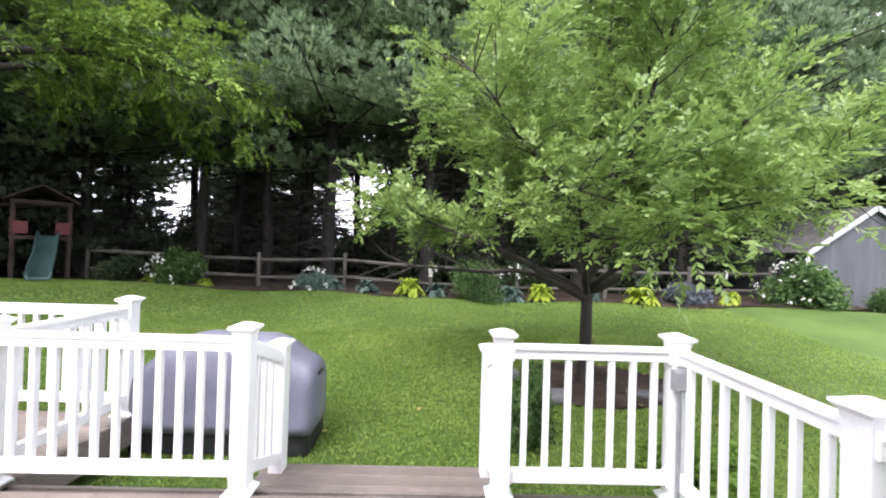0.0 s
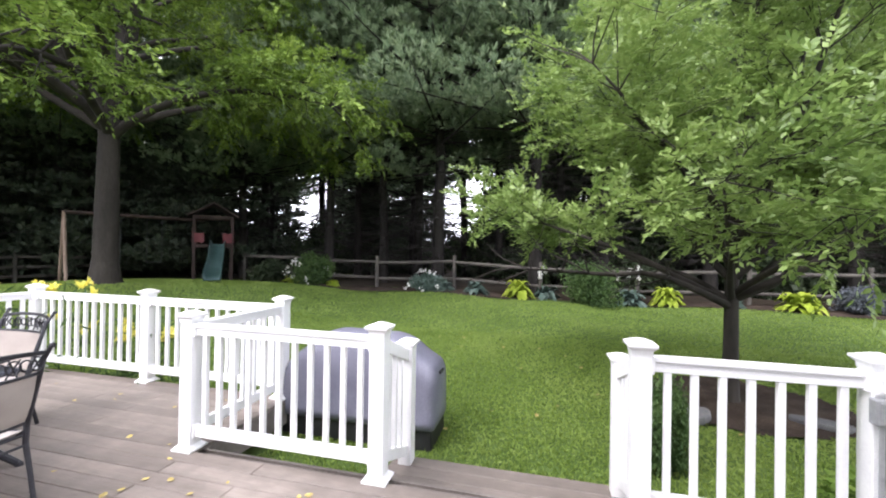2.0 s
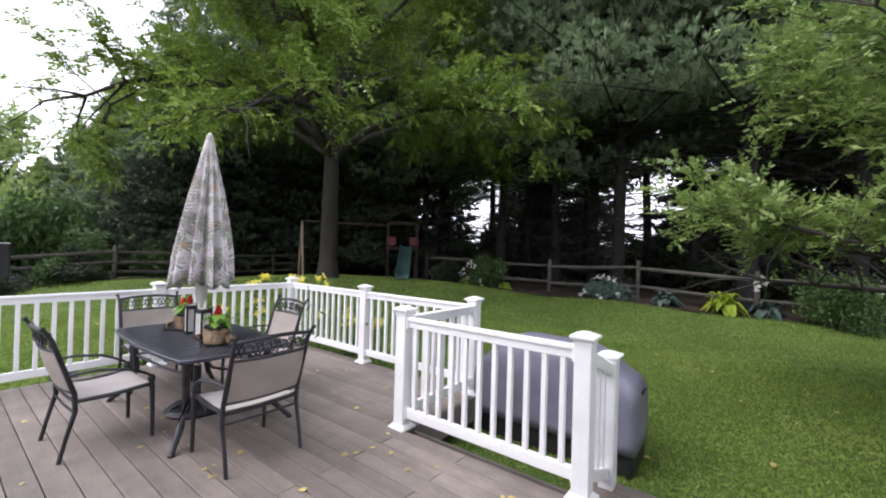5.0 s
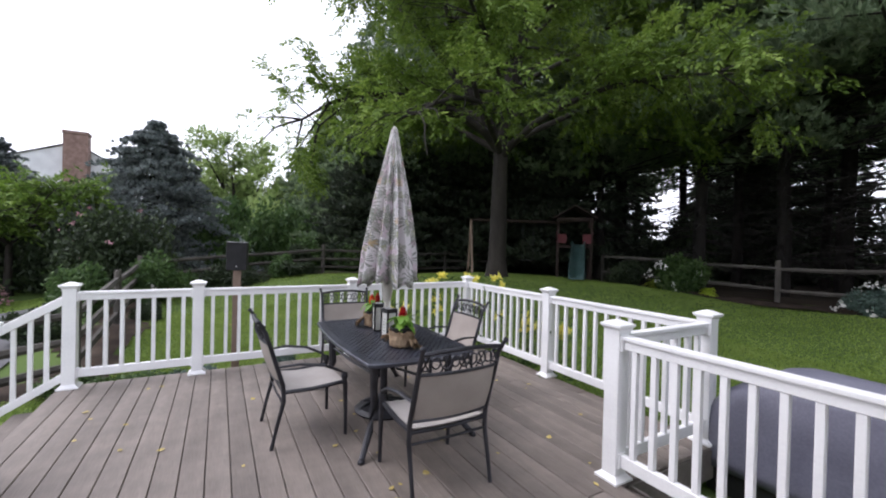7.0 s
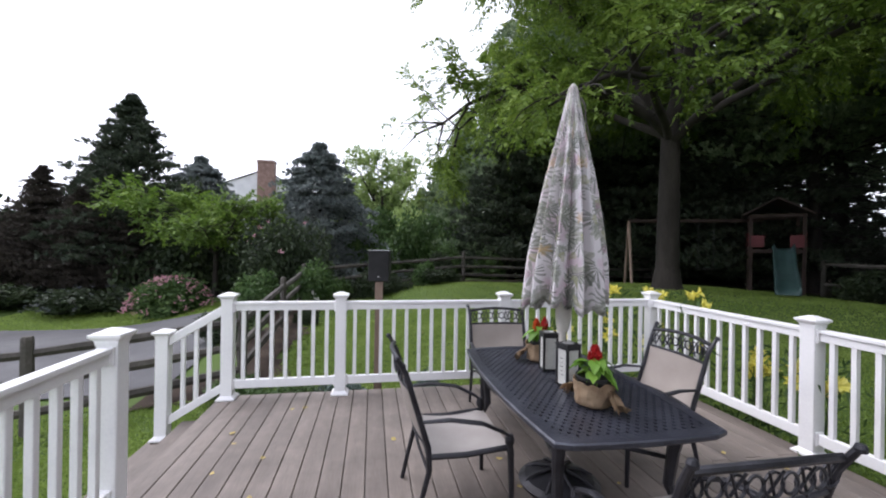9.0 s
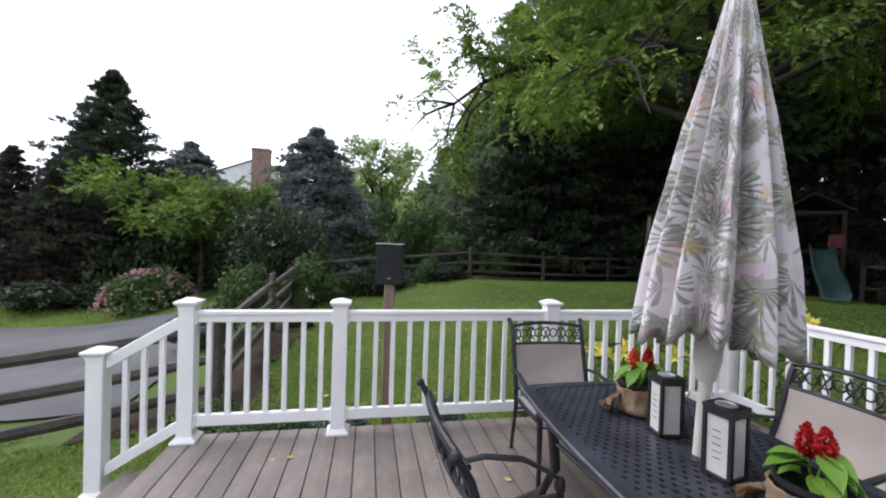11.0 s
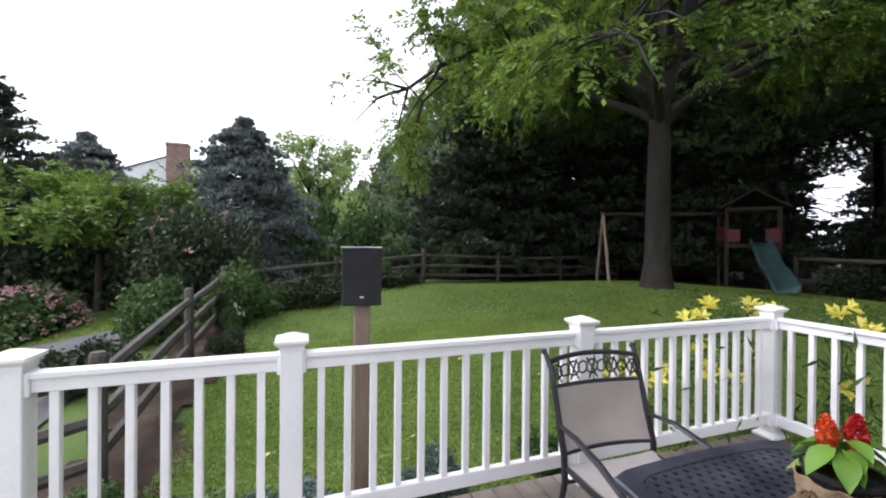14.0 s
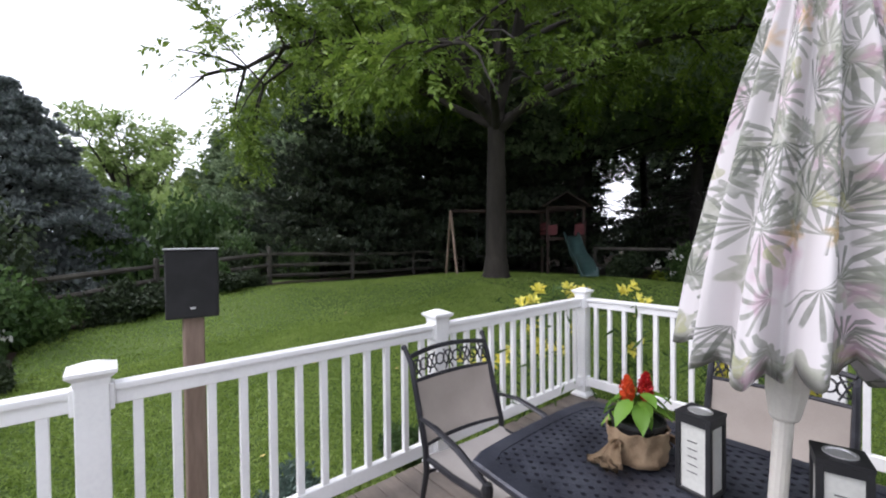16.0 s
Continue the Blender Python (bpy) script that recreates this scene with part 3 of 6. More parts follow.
def leafy_tree(name, at, label, seed, stem, first, mains, mat, bark, subs, sub_len, twig_len, per, shoot, pairs, leaf, width, droop, sub_bend, gap=-0.2, freq=0.6, keep=None, lift=0.15, group=""):
    """Trunk, main limbs (azimuth, tilt, length, height, radius, bend), branches, twigs and leafy shoots with gaps between the clumps."""
    rng, nr = random.Random(seed), np.random.RandomState(seed)
    segs = [((0, 0, -0.2), (0, 0, 0.12), stem * 1.7, stem * 1.3), ((0, 0, 0.12), (0.01, 0, 0.6), stem * 1.3, stem * 1.03), ((0.01, 0, 0.6), (0.03, 0.02, first), stem * 1.03, stem * 0.8)]
    base, dirs = [], []
    for az, tilt, L, zz, rr, bend in mains:
        d = Vector((math.cos(radians(az)) * math.cos(radians(tilt)), math.sin(radians(az)) * math.cos(radians(tilt)), math.sin(radians(tilt))))
        pts = run_limb(rng, zz if isinstance(zz, tuple) else (0.02, 0.01, zz), d, L, 8, bend, 0.08, rr, rr * 0.22, segs)
        for i, (p, h) in enumerate(pts):
            if i < 2:
                continue
            for _ in range(subs if i < 7 else subs + 1):
                sd = h.cross(Vector((0, 0, 1))).normalized() * rng.choice((-1, 1))
                nd = h * rng.uniform(0.3, 0.9) + sd * rng.uniform(0.4, 1.0) + Vector((0, 0, rng.gauss(lift, 0.4)))
                sp = run_limb(rng, p, nd, sub_len * rng.uniform(0.6, 1.2), 4, sub_bend, 0.16, rr * 0.22, rr * 0.06, segs)
                for j, (q, g) in enumerate(sp):
                    if noise.noise((q + Vector((seed, 0, 0))) * freq) < gap or (keep and not keep(*q)):
                        continue
                    for _ in range(2):
                        td = g * 0.7 + Vector((rng.gauss(0, 0.7), rng.gauss(0, 0.7), rng.gauss(lift * 0.5, 0.35)))
                        tp = run_limb(rng, q, td, twig_len * rng.uniform(0.5, 1.2), 2, sub_bend * 1.3, 0.15, rr * 0.05 + 0.002, 0.003, segs)
                        for e, eh in [(q, g)] + tp:
                            for _ in range(per):
                                base.append(e + Vector((rng.gauss(0, 0.04), rng.gauss(0, 0.04), rng.gauss(0, 0.04))))
                                dirs.append(eh * 0.8 + Vector((rng.gauss(0, 0.6), rng.gauss(0, 0.6), rng.gauss(lift * 0.4, 0.35))))
    t = thing(name, (at[0], at[1], gz(*at)), label, "tree", group)
    big = [g for g in segs if g[2] > 0.02]
    twigs = [g for g in segs if g[2] <= 0.02]
    link_mesh("trunk", limbs_mesh("trunk", big, 9), bark, t)
    tagged(link_mesh("brushwood", limbs_mesh("brushwood", twigs, 3), bark, t), kind="stuff")
    link_mesh("crown", quads_mesh("crown", shoots(nr, np.array(base), np.array(dirs), shoot, pairs, leaf, width, droop)), mat, t)
    return t


def on_leader(az, tilt, z0, k):
    """A point at length k up a straight leader."""
    c = math.cos(radians(tilt))
    return (math.cos(radians(az)) * c * k, math.sin(radians(az)) * c * k, z0 + math.sin(radians(tilt)) * k)


rm = random.Random(17)
LEADERS = [(-115, 64, 4.2), (-10, 66, 4.4), (110, 68, 4.5)]
ash_mains = [(az, t, 7.6, z, 0.19, 0.0) for az, t, z in LEADERS]
ash_mains += [(-80, 36, 6.8, 4.1, 0.15, 0.18), (-98, 36, 6.4, 4.2, 0.12, 0.18), (-48, 26, 6.2, 4.0, 0.12, 0.1), (2, 32, 6.4, 3.9, 0.13, 0.12), (60, 30, 6.2, 4.2, 0.12, 0.1), (150, 30, 6.2, 4.2, 0.12, 0.1), (205, 32, 6.2, 4.1, 0.12, 0.1)]
for j, (az, t, z) in enumerate(LEADERS):
    for k in range(7):
        ln = 0.8 + 0.85 * k
        ash_mains.append((az + (k % 2 * 2 - 1) * rm.uniform(35, 95) + rm.uniform(-15, 15), rm.uniform(22, 40) + 3 * k, 6.3 - 0.45 * k, on_leader(az, t, z, ln), 0.1 - 0.006 * k, 0.1 - 0.008 * k))
leafy_tree("shade_tree", (-10.95, 8.55), "large shade tree with a thick trunk and drooping bright green foliage", 5, 0.29, 4.5, ash_mains, M_ASHLEAF, M_BARK, 3, 1.6, 0.8, 3, 0.34, 5, 0.125, 0.05, 0.42, 0.13, -0.14, 0.62,
           lambda x, y, z: (math.hypot(x, y) > 2.2 or z > 6.0) and z > 3.1 and math.hypot(x, y) < 7.2 and not (y < -3.0 and noise.noise(Vector((x + 3, y + 1, z + 7)) * 0.9) < -0.22))
ORN_TOP = [(0.02, 0.01, 1.25 + 0.14 * k) for k in range(8)]
orn_mains = [(180, 26, 2.9, 1.25, 0.05, 0.03), (212, 22, 2.9, 1.2, 0.05, 0.035), (245, 30, 2.6, 1.3, 0.045, 0.03), (285, 32, 2.5, 1.35, 0.045, 0.0), (320, 32, 2.9, 1.3, 0.05, -0.01), (350, 27, 3.3, 1.3, 0.055, -0.01), (25, 32, 3.1, 1.3, 0.05, 0.0), (75, 35, 2.8, 1.3, 0.05, 0.0), (125, 30, 2.8, 1.25, 0.05, 0.02), (70, 84, 3.6, 1.45, 0.07, 0.0)]
orn_mains += [(20 + 51 * k, 50, 3.2, ORN_TOP[2 + k % 3], 0.05, -0.01) for k in range(7)] + [(45 + 72 * k, 64, 3.3, ORN_TOP[4 + k % 4], 0.045, -0.01) for k in range(5)]
leafy_tree("ornamental_tree", (2.82, 6.05), "small spreading ornamental tree with a slim dark trunk", 9, 0.085, 2.4, orn_mains, M_ORNLEAF, M_BARK, 3, 0.8, 0.42, 2, 0.26, 6, 0.075, 0.031, 0.1, 0.0, -0.16, 0.9,
           lambda x, y, z: math.hypot(x, y) > 0.6 and z > 1.95 + 0.06 * abs(x))

# ---- more materials ----
M_ALU = surface("dark_cast_aluminium", (0.012, 0.012, 0.015), (0.026, 0.026, 0.032), (0.05, 0.05, 0.06), 8, 140, 0.38, 0.25, metal=0.3)
M_TABLE = surface("blue_black_cast_table", (0.02, 0.021, 0.029), (0.042, 0.045, 0.06), (0.075, 0.08, 0.1), 6, 120, 0.28, 0.4, metal=0.25)
M_SLING = surface("taupe_sling_mesh", (0.27, 0.235, 0.21), (0.33, 0.29, 0.26), (0.39, 0.345, 0.31), 4, 300, 0.8, 0.2)
M_SEAT = surface("pale_sling_seat", (0.3, 0.275, 0.258), (0.355, 0.33, 0.31), (0.41, 0.385, 0.362), 4, 300, 0.75, 0.2)
M_POLE = surface("cream_pole", (0.55, 0.52, 0.47), (0.63, 0.6, 0.54), (0.68, 0.65, 0.6), 6, 90, 0.4, 0.05)
M_BURLAP = surface("burlap", (0.2, 0.13, 0.075), (0.32, 0.225, 0.14), (0.43, 0.32, 0.21), 12, 240, 0.95, 0.9)
M_BLACK = surface("black_plastic", (0.008, 0.008, 0.009), (0.014, 0.014, 0.016), (0.025, 0.025, 0.028), 9, 120, 0.5, 0.2)
M_GRILLE = surface("speaker_cloth", (0.007, 0.007, 0.008), (0.012, 0.012, 0.013), (0.02, 0.02, 0.022), 9, 400, 0.85, 0.5)
M_FROST = surface("frosted_pane", (0.5, 0.5, 0.47), (0.6, 0.6, 0.56), (0.68, 0.68, 0.64), 5, 80, 0.3, 0.05)
M_SILVER = surface("silver_badge", (0.4, 0.4, 0.4), (0.55, 0.55, 0.55), (0.65, 0.65, 0.65), 9, 90, 0.35, 0.0, metal=0.6)
M_COVER = surface("grey_grill_cover", (0.105, 0.105, 0.14), (0.15, 0.15, 0.195), (0.21, 0.21, 0.255), 2.2, 60, 0.42, 0.3)
M_COVERTOP = surface("pale_cover_panel", (0.24, 0.24, 0.28), (0.31, 0.31, 0.355), (0.38, 0.38, 0.43), 2.2, 60, 0.45, 0.25)
M_POSTWOOD = surface("treated_post_wood", (0.13, 0.09, 0.065), (0.21, 0.15, 0.115), (0.29, 0.215, 0.17), 4, 60, 0.8, 0.5, stretch=(1, 1, 0.15))
M_RED = leafy("red_plume", (0.3, 0.01, 0.015), (0.5, 0.02, 0.02), (0.65, 0.05, 0.03), 0.3)
M_ORANGEF = leafy("orange_plume", (0.58, 0.06, 0.015), (0.72, 0.1, 0.025), (0.8, 0.17, 0.04), 0.3)
M_POTLEAF = leafy("pot_plant_leaf", (0.09, 0.2, 0.025), (0.17, 0.33, 0.045), (0.28, 0.46, 0.08), 0.35, 0.4)
M_LILY = leafy("yellow_lily_petal", (0.8, 0.72, 0.1), (0.87, 0.8, 0.17), (0.9, 0.86, 0.34), 0.35)
M_HOSTA = leafy("lime_hosta_leaf", (0.24, 0.33, 0.035), (0.37, 0.47, 0.055), (0.5, 0.58, 0.1), 0.4, 0.45)
M_BLUEHOSTA = leafy("blue_hosta_leaf", (0.05, 0.085, 0.07), (0.095, 0.145, 0.12), (0.16, 0.21, 0.18), 0.2, 0.45)
M_WHITEF = leafy("white_petal", (0.55, 0.55, 0.5), (0.7, 0.7, 0.66), (0.8, 0.8, 0.78), 0.3)
M_PINKF = leafy("pink_petal", (0.45, 0.2, 0.25), (0.58, 0.3, 0.36), (0.68, 0.45, 0.5), 0.3)
M_PURPLEF = leafy("purple_leaf", (0.055, 0.065, 0.07), (0.1, 0.115, 0.13), (0.21, 0.22, 0.28), 0.2)
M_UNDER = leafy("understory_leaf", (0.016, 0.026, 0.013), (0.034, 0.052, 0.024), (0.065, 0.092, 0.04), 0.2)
M_SIDING = surface("white_siding", (0.6, 0.61, 0.63), (0.7, 0.71, 0.73), (0.76, 0.77, 0.78), 2, 40, 0.6, 0.1)
M_BRICK = surface("red_brick", (0.17, 0.105, 0.085), (0.24, 0.155, 0.13), (0.31, 0.21, 0.18), 5, 40, 0.85, 0.5)
M_SHED = surface("grey_shed_boards", (0.05, 0.053, 0.06), (0.068, 0.071, 0.079), (0.088, 0.091, 0.1), 1.5, 40, 0.75, 0.25, stretch=(3, 3, 0.4))
M_ROOF = surface("dark_shingle", (0.05, 0.048, 0.046), (0.085, 0.082, 0.078), (0.12, 0.115, 0.11), 4, 60, 0.9, 0.6)
# play wood: base colour lowered to carry the shade under the trees
M_PLAYWOOD = surface("shaded_red_brown_play_wood", (0.018, 0.01, 0.008), (0.034, 0.019, 0.015), (0.055, 0.032, 0.025), 3, 50, 0.8, 0.4)
M_PLAYRED = surface("faded_red_panel", (0.08, 0.013, 0.016), (0.12, 0.022, 0.026), (0.16, 0.035, 0.04), 3, 50, 0.7, 0.2)
# slide plastic: same shade darkening put into its green
M_SLIDE = surface("shaded_green_plastic", (0.026, 0.058, 0.056), (0.042, 0.086, 0.082), (0.065, 0.12, 0.113), 3, 50, 0.45, 0.1)
M_ORANGE = surface("orange_plastic", (0.7, 0.25, 0.02), (0.78, 0.31, 0.03), (0.84, 0.38, 0.05), 4, 60, 0.4, 0.1)
M_FALLEN = surface("fallen_leaf", (0.3, 0.22, 0.06), (0.48, 0.38, 0.12), (0.62, 0.54, 0.25), 30, 200, 0.7, 0.2, vary=0.3)
M_GALV = surface("galvanised_steel", (0.3, 0.31, 0.32), (0.4, 0.41, 0.42), (0.5, 0.51, 0.52), 9, 60, 0.45, 0.1, metal=0.6)
M_GLASS = surface("dark_window_glass", (0.03, 0.035, 0.04), (0.05, 0.055, 0.06), (0.08, 0.085, 0.09), 2, 10, 0.08, 0.0)


def floral_cloth():
    """Lavender-white cloth printed with palm sprays, lobed grey-green leaves, pink washes and ochre blooms."""
    m, n, l, b = nodes_of("floral_umbrella_cloth")
    uv = n.new("ShaderNodeUVMap")

    def calc(op, x, y=None, z=None):
        k = n.new("ShaderNodeMath")
        k.operation = op
        for i, v in enumerate((x, y, z)):
            if v is None:
                continue
            if isinstance(v, (int, float)):
                k.inputs[i].default_value = v
            else:
                l.new(v, k.inputs[i])
        return k.outputs[0]

    def step(v, lo, hi):
        k = n.new("ShaderNodeMapRange")
        k.inputs["From Min"].default_value = lo
        k.inputs["From Max"].default_value = hi
        l.new(v, k.inputs["Value"])
        return k.outputs[0]

    prev = None
    # kind, scale, tint, size, lobes, seed, share of cells that carry one
    for kind, scale, tint, size, lobes, seed, share in (("wash", 3.0, (0.6, 0.4, 0.5), 0.42, 5, 1.3, 0.7), ("leaf", 3.6, (0.34, 0.36, 0.27), 0.5, 9, 4.1, 0.85), ("fan", 3.4, (0.2, 0.215, 0.18), 0.58, 15, 7.7, 0.75), ("leaf", 4.6, (0.24, 0.26, 0.21), 0.46, 13, 2.9, 0.65),
                                                        ("fan", 4.2, (0.3, 0.31, 0.27), 0.58, 13, 9.2, 0.7), ("fan", 4.0, (0.16, 0.175, 0.15), 0.55, 17, 11.9, 0.6), ("leaf", 5.5, (0.42, 0.42, 0.24), 0.3, 3, 15.3, 0.35), ("wash", 3.6, (0.6, 0.36, 0.1), 0.22, 6, 5.5, 0.18), ("wash", 4.5, (0.52, 0.3, 0.42), 0.22, 5, 6.4, 0.3)):
        mp = n.new("ShaderNodeMapping")
        mp.inputs["Scale"].default_value = (scale * 1.25, scale * 1.4, 1)
        mp.inputs["Location"].default_value = (seed, seed * 1.7, 0)
        l.new(uv.outputs[0], mp.inputs["Vector"])
        v = n.new("ShaderNodeTexVoronoi")
        v.voronoi_dimensions = "2D"
        v.inputs["Scale"].default_value = 1.0
        v.inputs["Randomness"].default_value = 0.65
        l.new(mp.outputs[0], v.inputs["Vector"])
        sub = n.new("ShaderNodeVectorMath")
        sub.operation = "SUBTRACT"
        l.new(mp.outputs[0], sub.inputs[0])
        l.new(v.outputs["Position"], sub.inputs[1])
        rnd = n.new("ShaderNodeSeparateXYZ")
        l.new(v.outputs["Color"], rnd.inputs[0])
        rot = n.new("ShaderNodeVectorRotate")
        rot.rotation_type = "Z_AXIS"
        l.new(sub.outputs[0], rot.inputs["Vector"])
        l.new(calc("MULTIPLY", rnd.outputs[0], 6.283), rot.inputs["Angle"])
        xy = n.new("ShaderNodeSeparateXYZ")
        l.new(rot.outputs[0], xy.inputs[0])
        th = calc("ARCTAN2", xy.outputs[1], xy.outputs[0])
        ln = n.new("ShaderNodeVectorMath")
        ln.operation = "LENGTH"
        l.new(rot.outputs[0], ln.inputs[0])
        r = ln.outputs["Value"]
        wave = calc("COSINE", calc("MULTIPLY", th, lobes))
        brush = n.new("ShaderNodeTexNoise")
        brush.inputs["Scale"].default_value = 7.0
        brush.inputs["Detail"].default_value = 3
        l.new(mp.outputs[0], brush.inputs["Vector"])
        tone = step(brush.outputs["Fac"], 0.2, 0.75)
        if kind == "fan":
            mask = calc("MULTIPLY", step(calc("SUBTRACT", wave, calc("MULTIPLY", r, 1.3 / size)), -0.6, -0.35), step(r, size, size * 0.9))
            mask = calc("MULTIPLY", mask, step(calc("ABSOLUTE", th), 1.7, 1.6))
            amt = calc("MULTIPLY", mask, calc("MULTIPLY_ADD", tone, 0.4, 0.55))
        elif kind == "leaf":
            edge = calc("MULTIPLY_ADD", wave, 0.06, size * 0.78)
            narrow = calc("MULTIPLY_ADD", calc("ABSOLUTE", calc("SINE", th)), 0.7, 0.8)
            mask = step(calc("SUBTRACT", edge, calc("MULTIPLY", r, narrow)), -0.01, 0.02)
            vein = step(calc("ABSOLUTE", xy.outputs[1]), 0.008, 0.03)
            amt = calc("MULTIPLY", calc("MULTIPLY", mask, calc("MULTIPLY_ADD", vein, 0.5, 0.5)), calc("MULTIPLY_ADD", tone, 0.55, 0.35))
        else:
            edge = calc("MULTIPLY_ADD", wave, 0.05, size * 0.8)
            mask = step(calc("SUBTRACT", edge, r), -0.04, 0.08)
            amt = calc("MULTIPLY", mask, calc("MULTIPLY_ADD", tone, 0.6, 0.1))
        amt = calc("MULTIPLY", amt, calc("LESS_THAN", rnd.outputs[1], share))
        mx = n.new("ShaderNodeMixRGB")
        l.new(amt, mx.inputs[0])
        if prev is None:
            mx.inputs[1].default_value = (0.74, 0.705, 0.72, 1)
        else:
            l.new(prev, mx.inputs[1])
        mx.inputs[2].default_value = (*tint, 1)
        prev = mx.outputs[0]
    l.new(prev, b.inputs["Base Color"])
    b.inputs["Roughness"].default_value = 0.85
    tr = n.new("ShaderNodeBsdfTranslucent")
    l.new(prev, tr.inputs["Color"])
    ms = n.new("ShaderNodeMixShader")
    ms.inputs[0].default_value = 0.18
    l.new(b.outputs[0], ms.inputs[1])
    l.new(tr.outputs[0], ms.inputs[2])
    l.new(ms.outputs[0], n["Material Output"].inputs["Surface"])
    return m


M_FLORAL = floral_cloth()


# ---- patio table ----
TX, TY, TZ = -3.81, 1.865, 0.69


def table_half_width(x):
    return 0.435 + 0.055 * (1 - (x / 0.84) ** 2)


def table_half_length(y):
    return 0.835 + 0.03 * (1 - (y / 0.49) ** 2)


def outline(inset, n=14):
    pts = []
    for i in range(n):
        x = -0.82 + 1.64 * i / (n - 1)
        pts.append((x * (1 - inset / 0.84), -table_half_width(x) + inset))
    for i in range(1, n - 1):
        y = -0.43 + 0.86 * i / (n - 1)
        pts.append((table_half_length(y) - inset, y * (1 - inset / 0.45)))
    for i in range(n):
        x = 0.82 - 1.64 * i / (n - 1)
        pts.append((x * (1 - inset / 0.84), table_half_width(x) - inset))
    for i in range(1, n - 1):
        y = 0.43 - 0.86 * i / (n - 1)
        pts.append((-table_half_length(y) + inset, y * (1 - inset / 0.45)))
    return pts


table = thing("patio_table", (TX, TY, 0), "blue-black cast metal patio table with a pierced lattice top", "table")
bm = bmesh.new()
o, i2 = outline(0.0), outline(0.065)
rings = [[(x, y, z) for x, y in p] for p, z in ((outline(0.006), TZ - 0.032), (o, TZ - 0.022), (o, TZ - 0.006), (outline(0.008), TZ), (i2, TZ), (i2, TZ - 0.026), (outline(0.04), TZ - 0.032))]
vs = [[bm.verts.new(p) for p in r] for r in rings]
for a, b in zip(vs, vs[1:] + vs[:1]):
    for k in range(len(a)):
        j = (k + 1) % len(a)
        bm.faces.new((a[k], a[j], b[j], b[k]))
part("table_rim", bm, M_TABLE, table)
bm = bmesh.new()
for sgn in (-1, 1):
    d = Vector((1, sgn * 0.75, 0)).normalized()
    nrm = Vector((-d.y, d.x, 0))
    for k in range(-30, 31):
        c0 = nrm * k * 0.04
        ts = [t * 0.01 for t in range(-120, 121) if abs((c0 + d * t * 0.01).x) < table_half_length((c0 + d * t * 0.01).y) - 0.05 and abs((c0 + d * t * 0.01).y) < table_half_width((c0 + d * t * 0.01).x) - 0.05]
        if len(ts) > 3:
            ang = math.degrees(math.atan2(d.y, d.x))
            L = ts[-1] - ts[0]
            m = pose(*(c0 + d * (ts[0] + ts[-1]) / 2).to_tuple()[:2], 0, 0, 0, ang)
            box(bm, -L / 2, L / 2, -0.0115, 0.0115, TZ - 0.016, TZ - 0.004 + (0.0007 if sgn > 0 else 0), 0, 1, m)
part("lattice_top", bm, M_TABLE, table)
bm = bmesh.new()
turned(bm, [(0.075, TZ - 0.014), (0.075, TZ + 0.001), (0.03, TZ + 0.003)], 20)
part("umbrella_ring", bm, M_TABLE, table)
for sx in (-1, 1):
    for sy in (-1, 1):
        bm = bmesh.new()
        tube(bm, [(sx * 0.66, sy * 0.33, TZ - 0.03), (sx * 0.62, sy * 0.32, 0.5), (sx * 0.6, sy * 0.31, 0.32), (sx * 0.66, sy * 0.36, 0.15), (sx * 0.79, sy * 0.46, 0.02)], [0.036, 0.031, 0.028, 0.028, 0.022], 8)
        turned(bm, [(0.0, 0.0), (0.026, 0.0), (0.024, 0.018), (0.012, 0.03)], 10, (sx * 0.795, sy * 0.465))
        part("leg", bm, M_ALU, table)
for sy in (-1, 1):
    bm = bmesh.new()
    tube(bm, [(-0.62, sy * 0.32, 0.46), (-0.3, sy * 0.2, 0.38), (0, sy * 0.13, 0.36), (0.3, sy * 0.2, 0.38), (0.62, sy * 0.32, 0.46)], 0.013, 6)
    part("stretcher", bm, M_ALU, table)
bm = bmesh.new()
for sx in (-1, 1):
    box(bm, sx * 0.62 - 0.012, sx * 0.62 + 0.012, -0.33, 0.33, TZ - 0.09, TZ - 0.035, 0.004)
for sy in (-1, 1):
    box(bm, -0.62, 0.62, sy * 0.33 - 0.012, sy * 0.33 + 0.012, TZ - 0.09, TZ - 0.035, 0.004)
part("apron", bm, M_ALU, table)

# ---- closed umbrella in its base ----
PX, PY = -3.81, 1.865
LEAN = 0.058
umb = thing("patio_umbrella", (PX, PY, 0), "closed patio umbrella in cream floral cloth on a pale pole", "umbrella")
bm = bmesh.new()
tube(bm, [(-LEAN * 0.54, 0, 0.06), (LEAN * 1.86, 0, 2.46)], 0.0235, 14)
part("pole", bm, M_POLE, umb)
bm = bmesh.new()
turned(bm, [(0.03, 1.0), (0.036, 1.01), (0.05, 1.09), (0.052, 1.2), (0.03, 1.21)], 16)
for v in bm.verts:
    v.co.x += LEAN * (v.co.z - 0.6)
part("runner", bm, M_POLE, umb, "cream plastic runner hub")
bm = bmesh.new()
turned(bm, [(0.012, 2.515), (0.022, 2.54), (0.018, 2.565), (0.006, 2.575)], 12)
for v in bm.verts:
    v.co.x += LEAN * (v.co.z - 0.6)
part("finial", bm, M_POLE, umb)
me = bpy.data.meshes.new("canopy")
bm = bmesh.new()
uvl = bm.loops.layers.uv.new("UVMap")
NA, NZ = 220, 34
grid = []
